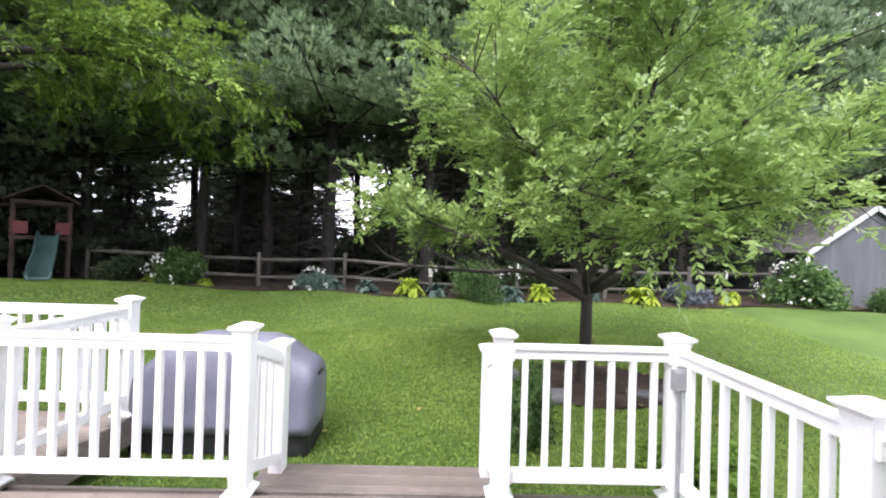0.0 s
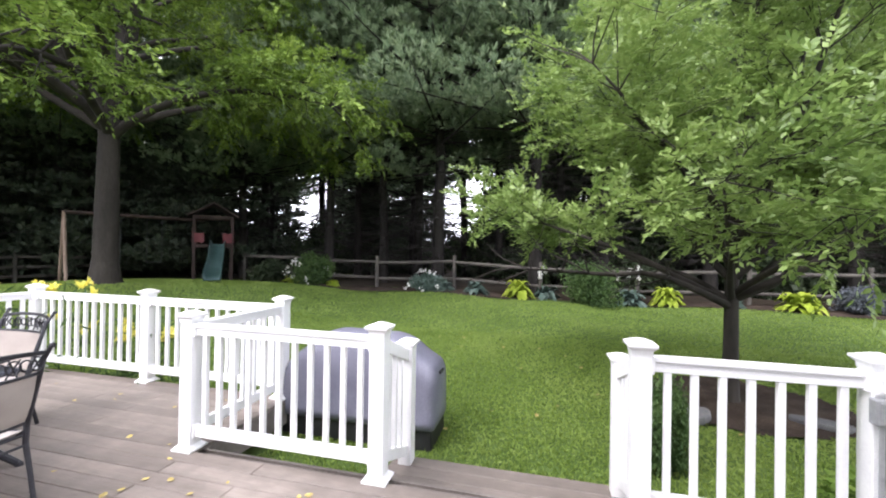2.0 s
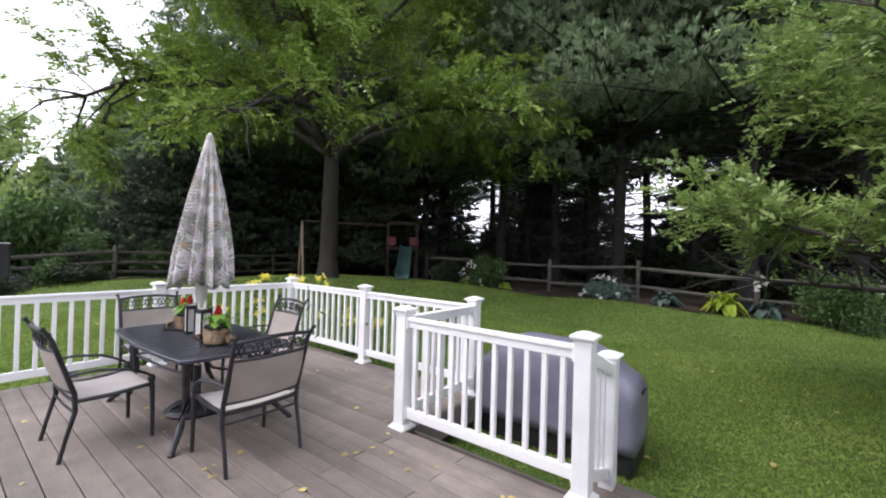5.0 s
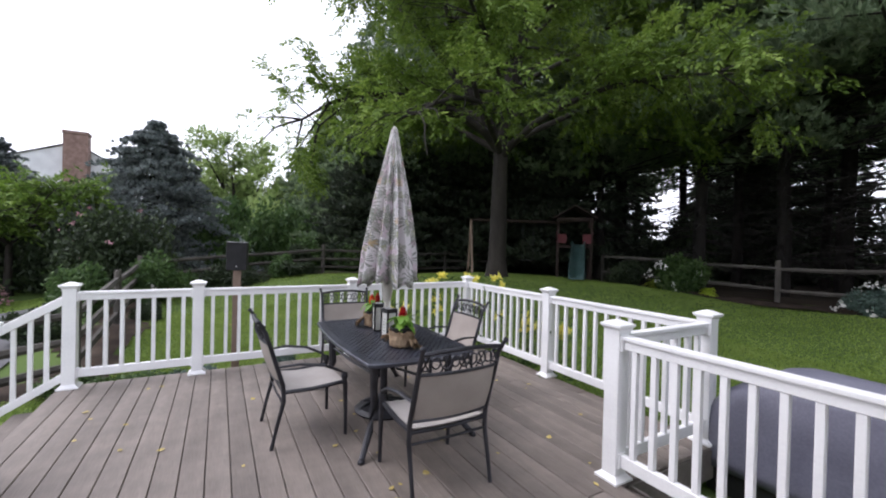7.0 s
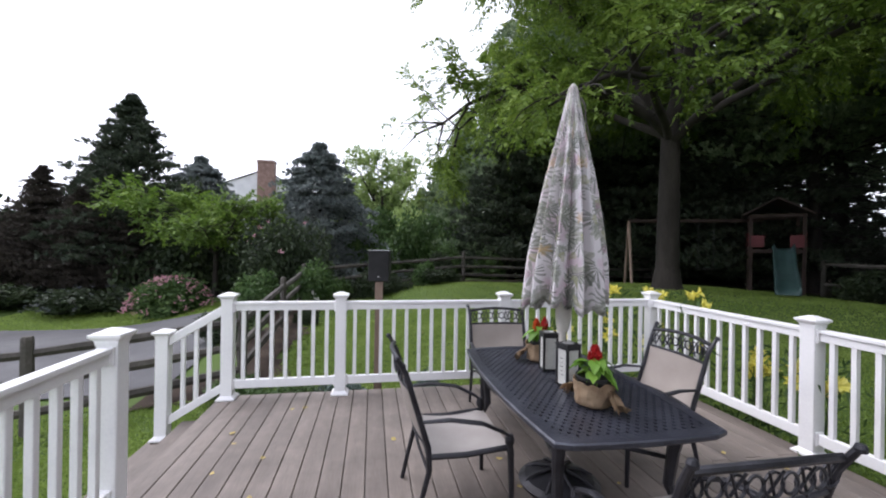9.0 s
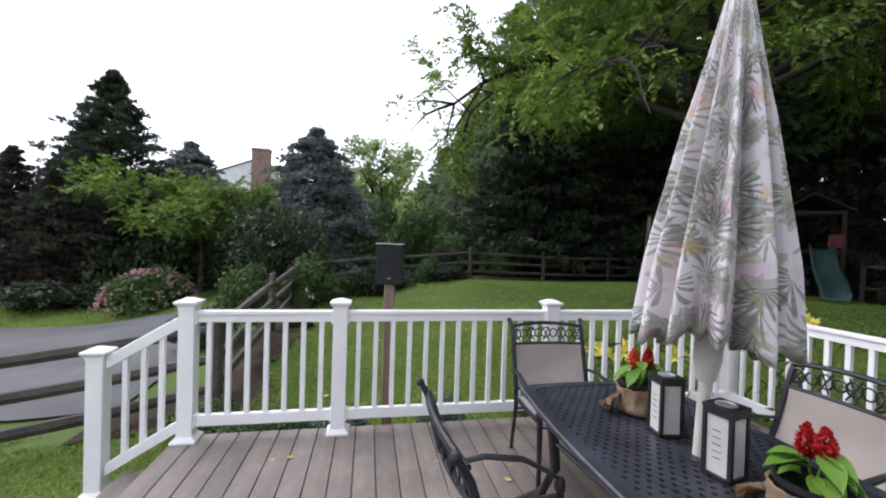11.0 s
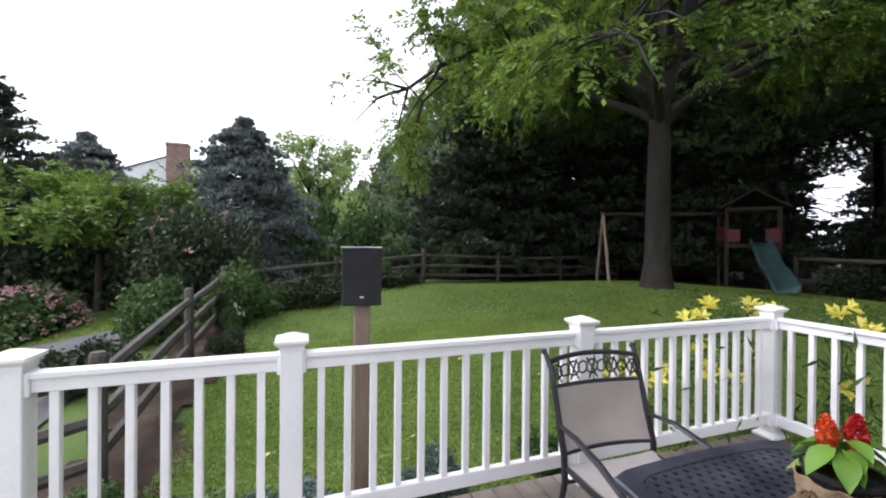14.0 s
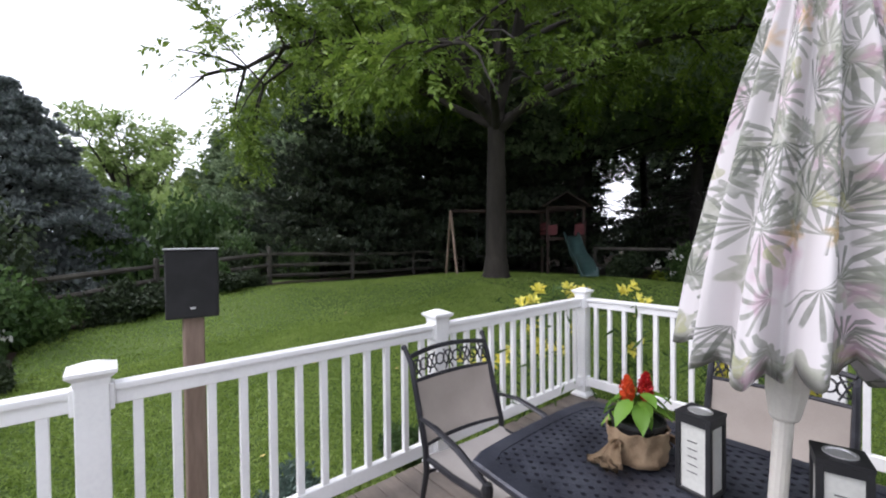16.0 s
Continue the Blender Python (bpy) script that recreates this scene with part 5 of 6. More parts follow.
# ---- shrubs and flowers ----
def shrub_mesh(seed, n, size, squash=1.0, length=1.7, inner=0.55, lumps=9):
    """Leaves over a lumpy dome of unit radius."""
    rng, nr = random.Random(seed), np.random.RandomState(seed)
    cs = []
    for k in range(lumps):
        a = rng.uniform(0, 6.28)
        r = rng.uniform(0.1, 0.62)
        cs.append((r * math.cos(a), r * math.sin(a), rng.uniform(0.25, 0.8) * (1 - r * 0.5), rng.uniform(0.28, 0.5)))
    cs = np.array(cs)
    i = nr.randint(0, lumps, n)
    d = nr.normal(size=(n, 3))
    d /= np.linalg.norm(d, axis=1)[:, None]
    rr = cs[i, 3] * nr.uniform(inner, 1.0, n) ** 0.6 * (1 + 0.18 * nr.normal(size=n))
    p = cs[i, :3] + d * rr[:, None]
    p[:, 2] = np.abs(p[:, 2]) * squash
    return quads_mesh("foliage", leaf_quads(nr, p, size, length, 0.2, d * 0.9))


SHRUBS = [shrub_mesh(60 + i, 5200, 0.062) for i in range(3)]
FINE = [shrub_mesh(70 + i, 9000, 0.04) for i in range(2)]


def stems(seed, n=7, h=0.6):
    rng = random.Random(seed)
    return limbs_mesh("stems", [((rng.uniform(-0.06, 0.06), rng.uniform(-0.06, 0.06), -0.05), (rng.uniform(-0.5, 0.5), rng.uniform(-0.5, 0.5), h * rng.uniform(0.6, 1.1)), 0.03, 0.01) for _ in range(n)], 5)


STEMS = stems(3)


def shrub(name, at, r, h, mat, label, mesh, group="", category="shrub", flowers=None, nflow=0, fsize=0.04, seed=1, ztop=True):
    t = thing(name, (at[0], at[1], gz(at[0], at[1])), label, category, group, (at[0] * 71 + at[1] * 37) % 360)
    t.scale = (r, r, h)
    o = new("foliage", mesh)
    o.parent = t
    if mat is not None:
        if len(mesh.materials) == 0:
            mesh.materials.append(mat)
        o.material_slots[0].link = "OBJECT"
        o.material_slots[0].material = mat
    link_mesh("stems", STEMS, M_BARK, t)
    if nflow:
        nr = np.random.RandomState(seed)
        d = nr.normal(size=(nflow, 3))
        d[:, 2] = np.abs(d[:, 2]) + 0.1
        d[:, 1] -= 0.3
        d /= np.linalg.norm(d, axis=1)[:, None]
        c = d * np.array([0.93, 0.93, 1.0]) + np.array([0, 0, 0.06])
        per = 9
        q = np.repeat(c, per, axis=0) + nr.normal(size=(nflow * per, 3)) * np.array([fsize * 0.8 / r, fsize * 0.8 / r, fsize * 0.6 / h])
        tagged(link_mesh("flowering", quads_mesh("flowering", leaf_quads(nr, q, fsize / r, 1.2, 0)), flowers, t, "clustered small flower heads"), kind="stuff")
    return t


def hosta_mesh(seed, n=84):
    rng = random.Random(seed)
    bm = bmesh.new()
    for k in range(n):
        a = rng.uniform(0, 6.28)
        L = rng.uniform(0.6, 1.05)
        f0 = rng.uniform(0.0, 1.0)
        rise = 0.35 + 0.75 * f0
        d = Vector((math.cos(a), math.sin(a), 0))
        sv = Vector((-d.y, d.x, 0))
        prev = None
        for i in range(6):
            f = i / 5
            c = d * L * f * (1.05 - 0.5 * f0) + Vector((0, 0, L * (rise * f * 1.5 - (0.75 + 0.35 * rise) * f * f) + 0.05))
            w = 0.2 * L * math.sin(math.pi * (0.03 + 0.95 * f ** 0.7)) * (0.3 if i == 0 else 1)
            e = [bm.verts.new(c - sv * w + Vector((0, 0, 0.05 * w))), bm.verts.new(c - Vector((0, 0, 0.03))), bm.verts.new(c + sv * w + Vector((0, 0, 0.05 * w)))]
            if prev:
                bm.faces.new((prev[0], prev[1], e[1], e[0]))
                bm.faces.new((prev[1], prev[2], e[2], e[1]))
            prev = e
    me = bpy.data.meshes.new("hosta_leaves")
    bm.to_mesh(me)
    bm.free()
    me.polygons.foreach_set("use_smooth", [True] * len(me.polygons))
    return me


HOSTA = [hosta_mesh(5), hosta_mesh(6)]


def hosta(at, r, h, mat, label, flowers=0, seed=0):
    t = thing("hosta", (at[0], at[1], gz(*at) + 0.03), label, "hosta", "hostas in the bed", seed * 53)
    t.scale = (r, r, h)
    o = new("leaves", HOSTA[seed % 2])
    o.parent = t
    if len(HOSTA[seed % 2].materials) == 0:
        HOSTA[seed % 2].materials.append(mat)
    o.material_slots[0].link = "OBJECT"
    o.material_slots[0].material = mat
    rng, nr = random.Random(seed), np.random.RandomState(seed + 1)
    for k in range(flowers):
        x, y = rng.uniform(-0.45, 0.45), rng.uniform(-0.45, 0.45)
        top = rng.uniform(1.25, 1.7)
        bm = bmesh.new()
        tube(bm, [(x * 0.4, y * 0.4, 0.1), (x, y, top)], 0.012, 5)
        part("flower_stalk", bm, M_SHRUB, t)
        c = np.stack([x + nr.normal(size=24) * 0.05, y + nr.normal(size=24) * 0.05, top - nr.uniform(0, 0.35, 24)], 1)
        link_mesh("bloom", quads_mesh("bloom", leaf_quads(nr, c, 0.1, 1.7, 0.6)), M_WHITEF, t, "white bell blooms")


BEDX = lambda px: 0.85 + (px - 784) * 0.0178
for i, (px, dy, r, h, lime, fl) in enumerate(((725, 0.25, 0.55, 0.62, 1, 0), (965, 0.2, 0.5, 0.6, 1, 0), (1130, 0.25, 0.6, 0.55, 1, 0), (1285, 0.2, 0.35, 0.5, 1, 1), (255, 0.3, 0.5, 0.3, 1, 0), (355, 0.3, 0.28, 0.26, 1, 0),
                                              (775, 0.2, 0.5, 0.45, 0, 3), (908, 0.15, 0.55, 0.5, 0, 4), (650, 0.3, 0.45, 0.42, 0, 0), (1055, 0.2, 0.35, 0.3, 0, 1), (590, 0.3, 0.4, 0.3, 0, 0))):
    x = BEDX(px)
    hosta((x, BED_EDGE(x) + dy + 0.2), r * 1.15, h * 1.45, M_HOSTA if lime else M_BLUEHOSTA, "lime-green hosta clump in the mulched bed" if lime else "blue-green hosta clump with pale flower stalks", fl, i + 1)
shrub("shrub", (BEDX(845), 12.85), 1.0, 1.25, M_SHRUB, "rounded green shrub in the mulched bed", FINE[0], "bed shrubs")
shrub("shrub", (BEDX(1215), 12.6), 0.8, 0.75, M_PURPLEF, "blue-purple flowering shrub in the bed", SHRUBS[1], "bed shrubs", "shrub", M_PURPLEF, 30, 0.05, 3)
shrub("hydrangea", (BEDX(1400), 12.4), 1.2, 1.35, M_SHRUB, "large white-flowering shrub near the shed", SHRUBS[0], "bed shrubs", "shrub", M_WHITEF, 36, 0.04, 4)
shrub("shrub", (BEDX(1505), 11.6), 0.85, 0.75, M_SHRUB, "low green shrub beside the grey shed", FINE[0], "bed shrubs")
shrub("shrub", (BEDX(1565), 10.9), 0.55, 0.4, M_BLUEHOSTA, "low grey-green shrub beside the grey shed", FINE[1], "bed shrubs")
shrub("shrub", (BEDX(555), 13.0), 0.7, 0.62, M_BLUEHOSTA, "grey-green shrub with white flowers by the fence", SHRUBS[1], "bed shrubs", "shrub", M_WHITEF, 14, 0.07, 5)
shrub("shrub", (BEDX(300), 13.4), 1.0, 1.15, M_SHRUB, "dark green shrub with white flowers by the woods", SHRUBS[2], "bed shrubs", "shrub", M_WHITEF, 12, 0.07, 6)
shrub("shrub", (BEDX(190), 13.6), 0.9, 0.9, M_UNDER, "dark green shrub at the edge of the woods", SHRUBS[1], "bed shrubs")
shrub("shrub", (1.55, 4.35), 0.42, 0.8, M_SHRUB, "small leafy green bush beside the steps", FINE[1])
shrub("groundcover", (2.9, 3.6), 0.6, 0.35, M_LIME, "yellow-green low plants below the railing", SHRUBS[0], "low plants")
shrub("groundcover", (3.2, 2.5), 0.6, 0.35, M_LIME, "yellow-green low plants below the railing", SHRUBS[1], "low plants")
for i, (x, y, r) in enumerate(((-6.35, -0.35, 0.5), (-6.3, 0.25, 0.42), (-6.6, -0.9, 0.45), (-6.35, 1.3, 0.3), (-6.35, 2.3, 0.3))):
    shrub("groundcover", (x, y), r, 0.3, M_BLUEHOSTA if i % 2 else M_SHRUB, "low variegated plants at the foot of the deck", SHRUBS[i % 3], "low plants")
# beyond the west fence
shrub("rose_shrub", (-14.0, -1.95), 1.6, 2.3, M_UNDER, "tall grey-green flowering shrub behind the rail fence", FINE[0], "", "shrub", M_PINKF, 12, 0.04, 8)
shrub("white_flower", (-11.6, -0.85), 0.22, 0.45, M_SHRUB, "small plant with one white flower head", SHRUBS[2], "", "plant", M_WHITEF, 2, 0.045, 9)
shrub("coneflowers", (-13.7, -4.9), 1.15, 1.0, M_SHRUB, "bank of pink coneflowers beside the drive", SHRUBS[0], "flower banks", "flowers", M_PINKF, 240, 0.038, 10)
shrub("coneflowers", (-14.6, -7.5), 1.5, 0.75, M_UNDER, "bank of low plants with small mauve flowers", SHRUBS[1], "flower banks", "flowers", M_PURPLEF, 40, 0.04, 11)
shrub("coneflowers", (-15.0, -10.2), 1.5, 0.75, M_UNDER, "bank of low plants with small mauve flowers", SHRUBS[2], "flower banks", "flowers", M_PURPLEF, 30, 0.04, 12)
leafy_tree("lime_tree", (-16.3, -4.7), "spreading chartreuse-leaved small tree beside the drive", 25, 0.09, 1.6,
           [(a0, 24 + 6 * (k % 3), 2.4 + 0.3 * (k % 2), 1.5 + 0.12 * (k % 4), 0.05, 0.02) for k, a0 in enumerate(range(0, 360, 40))] + [(a0, 58, 1.6, 1.7, 0.045, 0.05) for a0 in (20, 140, 250)],
           M_LIME, M_BARK, 2, 0.8, 0.4, 1, 0.3, 4, 0.14, 0.06, 0.1, 0.03, -0.05, 0.8, lambda x, y, z: z > 1.7 and math.hypot(x, y) > 0.6, 0.0)
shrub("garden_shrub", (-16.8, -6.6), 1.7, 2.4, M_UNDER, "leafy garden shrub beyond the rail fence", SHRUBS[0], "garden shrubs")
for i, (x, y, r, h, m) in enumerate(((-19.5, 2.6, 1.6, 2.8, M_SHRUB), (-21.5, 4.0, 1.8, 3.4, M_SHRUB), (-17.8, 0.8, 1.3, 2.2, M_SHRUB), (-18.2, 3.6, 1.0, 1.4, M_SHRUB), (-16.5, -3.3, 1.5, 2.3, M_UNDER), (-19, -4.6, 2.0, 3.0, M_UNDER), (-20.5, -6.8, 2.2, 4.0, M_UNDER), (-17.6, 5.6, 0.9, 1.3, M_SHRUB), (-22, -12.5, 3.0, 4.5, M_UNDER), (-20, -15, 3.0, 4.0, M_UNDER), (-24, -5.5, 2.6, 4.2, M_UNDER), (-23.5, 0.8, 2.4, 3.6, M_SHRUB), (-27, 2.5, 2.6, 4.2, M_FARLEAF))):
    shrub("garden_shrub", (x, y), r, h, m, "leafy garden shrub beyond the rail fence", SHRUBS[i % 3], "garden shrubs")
# understory of the woods
def glade(x, y, wide):
    """Two lanes through the woods where the sky shows between the trunks."""
    for x0, y0, dx, dy in ((0.2, 0.4, -0.56, 0.83), (0.6, 0.3, -0.235, 0.97)):
        if abs((x - x0) * dy - (y - y0) * dx) < wide:
            return True
    return False


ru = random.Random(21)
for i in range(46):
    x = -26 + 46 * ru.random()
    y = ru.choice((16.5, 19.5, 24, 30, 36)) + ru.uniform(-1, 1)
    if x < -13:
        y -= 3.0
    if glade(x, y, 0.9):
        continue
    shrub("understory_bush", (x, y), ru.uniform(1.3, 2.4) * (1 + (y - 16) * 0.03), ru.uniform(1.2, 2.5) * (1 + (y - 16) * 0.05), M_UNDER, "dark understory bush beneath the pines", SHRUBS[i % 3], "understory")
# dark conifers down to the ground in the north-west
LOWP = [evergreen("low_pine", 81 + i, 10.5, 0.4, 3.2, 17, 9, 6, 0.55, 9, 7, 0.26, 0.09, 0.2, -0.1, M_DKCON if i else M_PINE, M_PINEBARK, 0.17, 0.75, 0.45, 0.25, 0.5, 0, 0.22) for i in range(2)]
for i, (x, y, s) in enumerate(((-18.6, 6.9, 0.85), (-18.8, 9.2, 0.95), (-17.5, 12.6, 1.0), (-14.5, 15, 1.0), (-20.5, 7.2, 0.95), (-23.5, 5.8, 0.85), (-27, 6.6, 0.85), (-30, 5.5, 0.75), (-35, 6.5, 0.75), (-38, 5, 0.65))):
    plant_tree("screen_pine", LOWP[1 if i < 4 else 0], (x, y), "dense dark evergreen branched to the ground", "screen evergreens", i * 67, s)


rw = random.Random(33)
for i in range(19):
    x, y = -24 + 48 * (i + rw.uniform(0.1, 0.9)) / 19, 30 + rw.uniform(-3.5, 4)
    if glade(x, y, 1.5):
        continue
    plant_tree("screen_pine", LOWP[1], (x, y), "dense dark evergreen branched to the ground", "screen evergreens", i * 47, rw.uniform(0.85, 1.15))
for i in range(8):
    x, y = -20 + 38 * (i + rw.uniform(0.1, 0.9)) / 8, 20.5 + rw.uniform(-1, 1)
    if glade(x, y, 1.0):
        continue
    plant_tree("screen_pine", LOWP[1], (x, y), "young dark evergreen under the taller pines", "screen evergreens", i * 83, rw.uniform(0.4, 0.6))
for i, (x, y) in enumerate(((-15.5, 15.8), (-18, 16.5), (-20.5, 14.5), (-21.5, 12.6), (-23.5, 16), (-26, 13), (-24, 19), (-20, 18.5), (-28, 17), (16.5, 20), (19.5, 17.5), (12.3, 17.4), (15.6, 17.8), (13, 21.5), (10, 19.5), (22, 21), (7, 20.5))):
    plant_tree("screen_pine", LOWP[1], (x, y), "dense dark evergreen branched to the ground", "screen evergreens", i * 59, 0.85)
for i in range(7):
    k = rw.randrange(4, 6)
    (ax, ay), (bx, by) = WFENCE[k], WFENCE[k + 1]
    f = rw.random()
    side = rw.choice((-0.9, 0.45))
    nx, ny = by - ay, -(bx - ax)
    q = math.hypot(nx, ny)
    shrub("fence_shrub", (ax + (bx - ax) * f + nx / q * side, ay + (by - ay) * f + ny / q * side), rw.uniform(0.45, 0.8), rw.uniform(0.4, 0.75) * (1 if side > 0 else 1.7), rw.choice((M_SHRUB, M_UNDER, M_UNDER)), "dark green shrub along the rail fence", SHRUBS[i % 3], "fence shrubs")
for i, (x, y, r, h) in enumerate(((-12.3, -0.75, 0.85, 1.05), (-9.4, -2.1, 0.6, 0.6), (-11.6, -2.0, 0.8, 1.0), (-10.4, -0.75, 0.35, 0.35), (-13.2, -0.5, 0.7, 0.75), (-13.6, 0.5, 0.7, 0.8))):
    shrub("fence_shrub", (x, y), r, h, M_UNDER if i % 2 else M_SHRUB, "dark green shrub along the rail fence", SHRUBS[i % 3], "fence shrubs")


def lily(at, seed, high):
    rng, nr = random.Random(seed), np.random.RandomState(seed)
    t = thing("daylily", (at[0], at[1], gz(*at)), "clump of tall yellow lilies outside the railing", "lily", "lilies by the deck")
    g = t.location.z
    n = 260
    a = nr.uniform(0, 6.28, n)
    c = np.stack([nr.normal(size=n) * 0.15, nr.normal(size=n) * 0.15, nr.uniform(0.1, 1.28 if high else 1.0, n)], 1)
    link_mesh("leaves", quads_mesh("leaves", leaf_quads(nr, c, 0.022, 6.5, -0.2, np.stack([np.cos(a), np.sin(a), 0.4 * np.ones(n)], 1))), M_SHRUB, t)
    for k in range(rng.randint(3, 4)):
        x, y = rng.uniform(-0.18, 0.18), rng.uniform(-0.18, 0.18)
        top = ((1.05 if k == 0 else 0.97) if high and k < 2 else rng.uniform(0.4, 0.75)) - g + rng.uniform(-0.06, 0.02)
        bm = bmesh.new()
        tube(bm, [(x * 0.3, y * 0.3, 0), (x, y, top)], 0.005, 5)
        part("stalk", bm, M_SHRUB, t)
        bm = bmesh.new()
        for f in range(4):
            c = Vector((x, y, top)) + Vector((rng.uniform(-0.06, 0.06), rng.uniform(-0.06, 0.06), rng.uniform(-0.07, 0.03)))
            tip = Matrix.Rotation(rng.uniform(0.5, 1.3), 3, Vector((rng.uniform(-1, 1), rng.uniform(-1, 1), 0.01)).normalized())
            for q in range(6):
                ang = q * math.pi / 3 + rng.uniform(-0.2, 0.2)
                d = Vector((math.cos(ang), math.sin(ang), 0))
                sv = Vector((-d.y, d.x, 0))
                p0, p1, p2 = c, c + tip @ (d * 0.04 + Vector((0, 0, 0.045))), c + tip @ (d * 0.08 + Vector((0, 0, 0.05)))
                sv = tip @ sv
                e = [bm.verts.new(p0), bm.verts.new(p1 + sv * 0.02), bm.verts.new(p2), bm.verts.new(p1 - sv * 0.02)]
                bm.faces.new(e)
        part("bloom", bm, M_LILY, t, "yellow trumpet blooms")


for i, (p, hi) in enumerate((((-5.98, 4.15), 1), ((-5.92, 3.5), 1), ((-5.95, 2.9), 0), ((-5.3, 4.22), 1), ((-4.6, 4.25), 0), ((-4.1, 4.28), 0))):
    lily(p, 40 + i, hi)

# ---- play tower, slide and swing (tree shade is in the wood and slide colours) ----
TWX, TWY = -11.85, 13.1
tg = gz(TWX, TWY)
tower = thing("play_tower", (TWX, TWY, tg), "red-brown wooden play tower, shade-darkened, with a small gable roof", "playset", "", 45)
for sx in (-1, 1):
    for sy in (-1, 1):
        part("post", boxed(sx * 0.62 - 0.045, sx * 0.62 + 0.045, sy * 0.62 - 0.045, sy * 0.62 + 0.045, -0.1, 2.4, 0.006), M_PLAYWOOD, tower)
for k in range(8):
    part("floor_board", boxed(-0.66, 0.66, -0.66 + k * 0.165, -0.51 + k * 0.165, 1.3, 1.335), M_PLAYWOOD, tower)
for sx in (-1, 1):
    for z in (1.45, 1.6, 1.75):
        part("side_board", boxed(sx * 0.67 - 0.015, sx * 0.67 + 0.015, -0.62, 0.62, z, z + 0.12), M_PLAYRED, tower)
for x0, x1 in ((-0.62, -0.3), (0.3, 0.62)):
    part("front_panel", boxed(x0, x1, -0.69, -0.66, 1.42, 1.78), M_PLAYRED, tower, "faded red panel")
for s in (-1, 1):
    bm = bmesh.new()
    loft(bm, [[(s * 0.82, y, 2.38), (0.0, y, 2.88), (0.0, y, 2.93), (s * 0.84, y, 2.42)] for y in (-0.85, 0.85)])
    part("roof_panel", bm, M_PLAYWOOD, tower)
for z in (1.25, 2.33):
    for s in (-1, 1):
        part("beam", boxed(-0.68, 0.68, s * 0.65 - 0.02, s * 0.65 + 0.02, z, z + 0.1), M_PLAYWOOD, tower)
slide = thing("slide", (-9.2, 10.35, gz(-9.2, 10.35)), "faded, shade-darkened green plastic slide leaning on the play tower", "slide")
s0, s1 = Vector((-9.2, 10.35, 0.05 + gz(-9.2, 10.35))), Vector((-11.15, 12.6, tg + 1.32))
run = (Vector((s1.x, s1.y, 0)) - Vector((s0.x, s0.y, 0)))
sv = Vector((-run.y, run.x, 0)).normalized()
bm = bmesh.new()
rings = []
for k in range(13):
    f = k / 12
    c = s0.lerp(s1, f) + Vector((0, 0, 0.07 * math.sin(f * 2 * math.pi * 1.3) + (0.06 * (1 - f / 0.12) if f < 0.12 else 0)))
    pr = [(-0.25, 0.12), (-0.22, 0.14), (-0.2, 0.1), (-0.16, 0.0), (0.16, 0.0), (0.2, 0.1), (0.22, 0.14), (0.25, 0.12), (0.24, -0.03), (-0.24, -0.03)]
    rings.append([c + sv * u + Vector((0, 0, w)) for u, w in pr])
loft(bm, rings)
bm.transform(slide.matrix_world.inverted())
part("chute", bm, M_SLIDE, slide, "", True)
swing = thing("swing_frame", (-13.68, 9.3, gz(-13.68, 9.3)), "shade-darkened wooden swing beam on splayed legs", "swing set")
inv = swing.matrix_world.inverted()
ends = [Vector((-13.68, 9.3, 2.58)), Vector((-11.95, 12.75, 2.58))]
bm = bmesh.new()
tube(bm, ends, 0.06, 6)
bm.transform(inv)
part("beam", bm, M_PLAYWOOD, swing)
for dx in (-0.75, 0.75):
    bm = bmesh.new()
    tube(bm, [(-13.68 + dx * 0.9, 9.3 - dx * 0.45, gz(-13.68 + dx, 9.3) - 0.05), (-13.68, 9.3, 2.6)], 0.045, 6)
    bm.transform(inv)
    part("leg", bm, M_POSTWOOD, swing)
for f in (0.3, 0.6):
    c = ends[0].lerp(ends[1], f)
    for o in (-0.22, 0.22):
        bm = bmesh.new()
        p = c + (ends[1] - ends[0]).normalized() * o
        tube(bm, [p, p - Vector((0, 0, 1.55))], 0.008, 5)
        bm.transform(inv)
        part("chain", bm, M_ALU, swing)
    bm = bmesh.new()
    d = (ends[1] - ends[0]).normalized()
    box(bm, -0.24, 0.24, -0.09, 0.09, -1.58, -1.55, 0.01, 1, Matrix.Translation(c) @ pose(0, 0, 0, 0, 0, math.degrees(math.atan2(d.y, d.x))))
    bm.transform(inv)
    part("seat", bm, M_BLACK, swing)

# ---- grey shed ----
shx, shy = 14.75, 14.3
sg = gz(13, 13)
shed = thing("shed", (shx, shy, sg), "grey wooden shed with white corner trim and gable roof", "shed", "", -4)
hw = 1.95
bm = bmesh.new()
prof = [(-hw, -0.1), (hw, -0.1), (hw, 1.78), (0, 3.2), (-hw, 1.78)]
loft(bm, [[(x, -1.5, z) for x, z in prof], [(x, 2.2, z) for x, z in prof]])
part("wall", bm, M_SHED, shed)
for s in (-1, 1):
    ang = math.degrees(math.atan2(1.42, hw)) * s
    L = math.hypot(1.42, hw) + 0.25
    bm = boxed(-L if s > 0 else 0, 0 if s > 0 else L, -1.62, 2.3, 0.0, 0.06, 0, 1, pose(0, 0, 3.2, 0, -ang, 0))
    part("roof", bm, M_ROOF, shed)
    part("corner_trim", boxed(s * hw - 0.06, s * hw + 0.012, -1.512, -1.44, -0.1, 1.75), M_VINYL, shed)
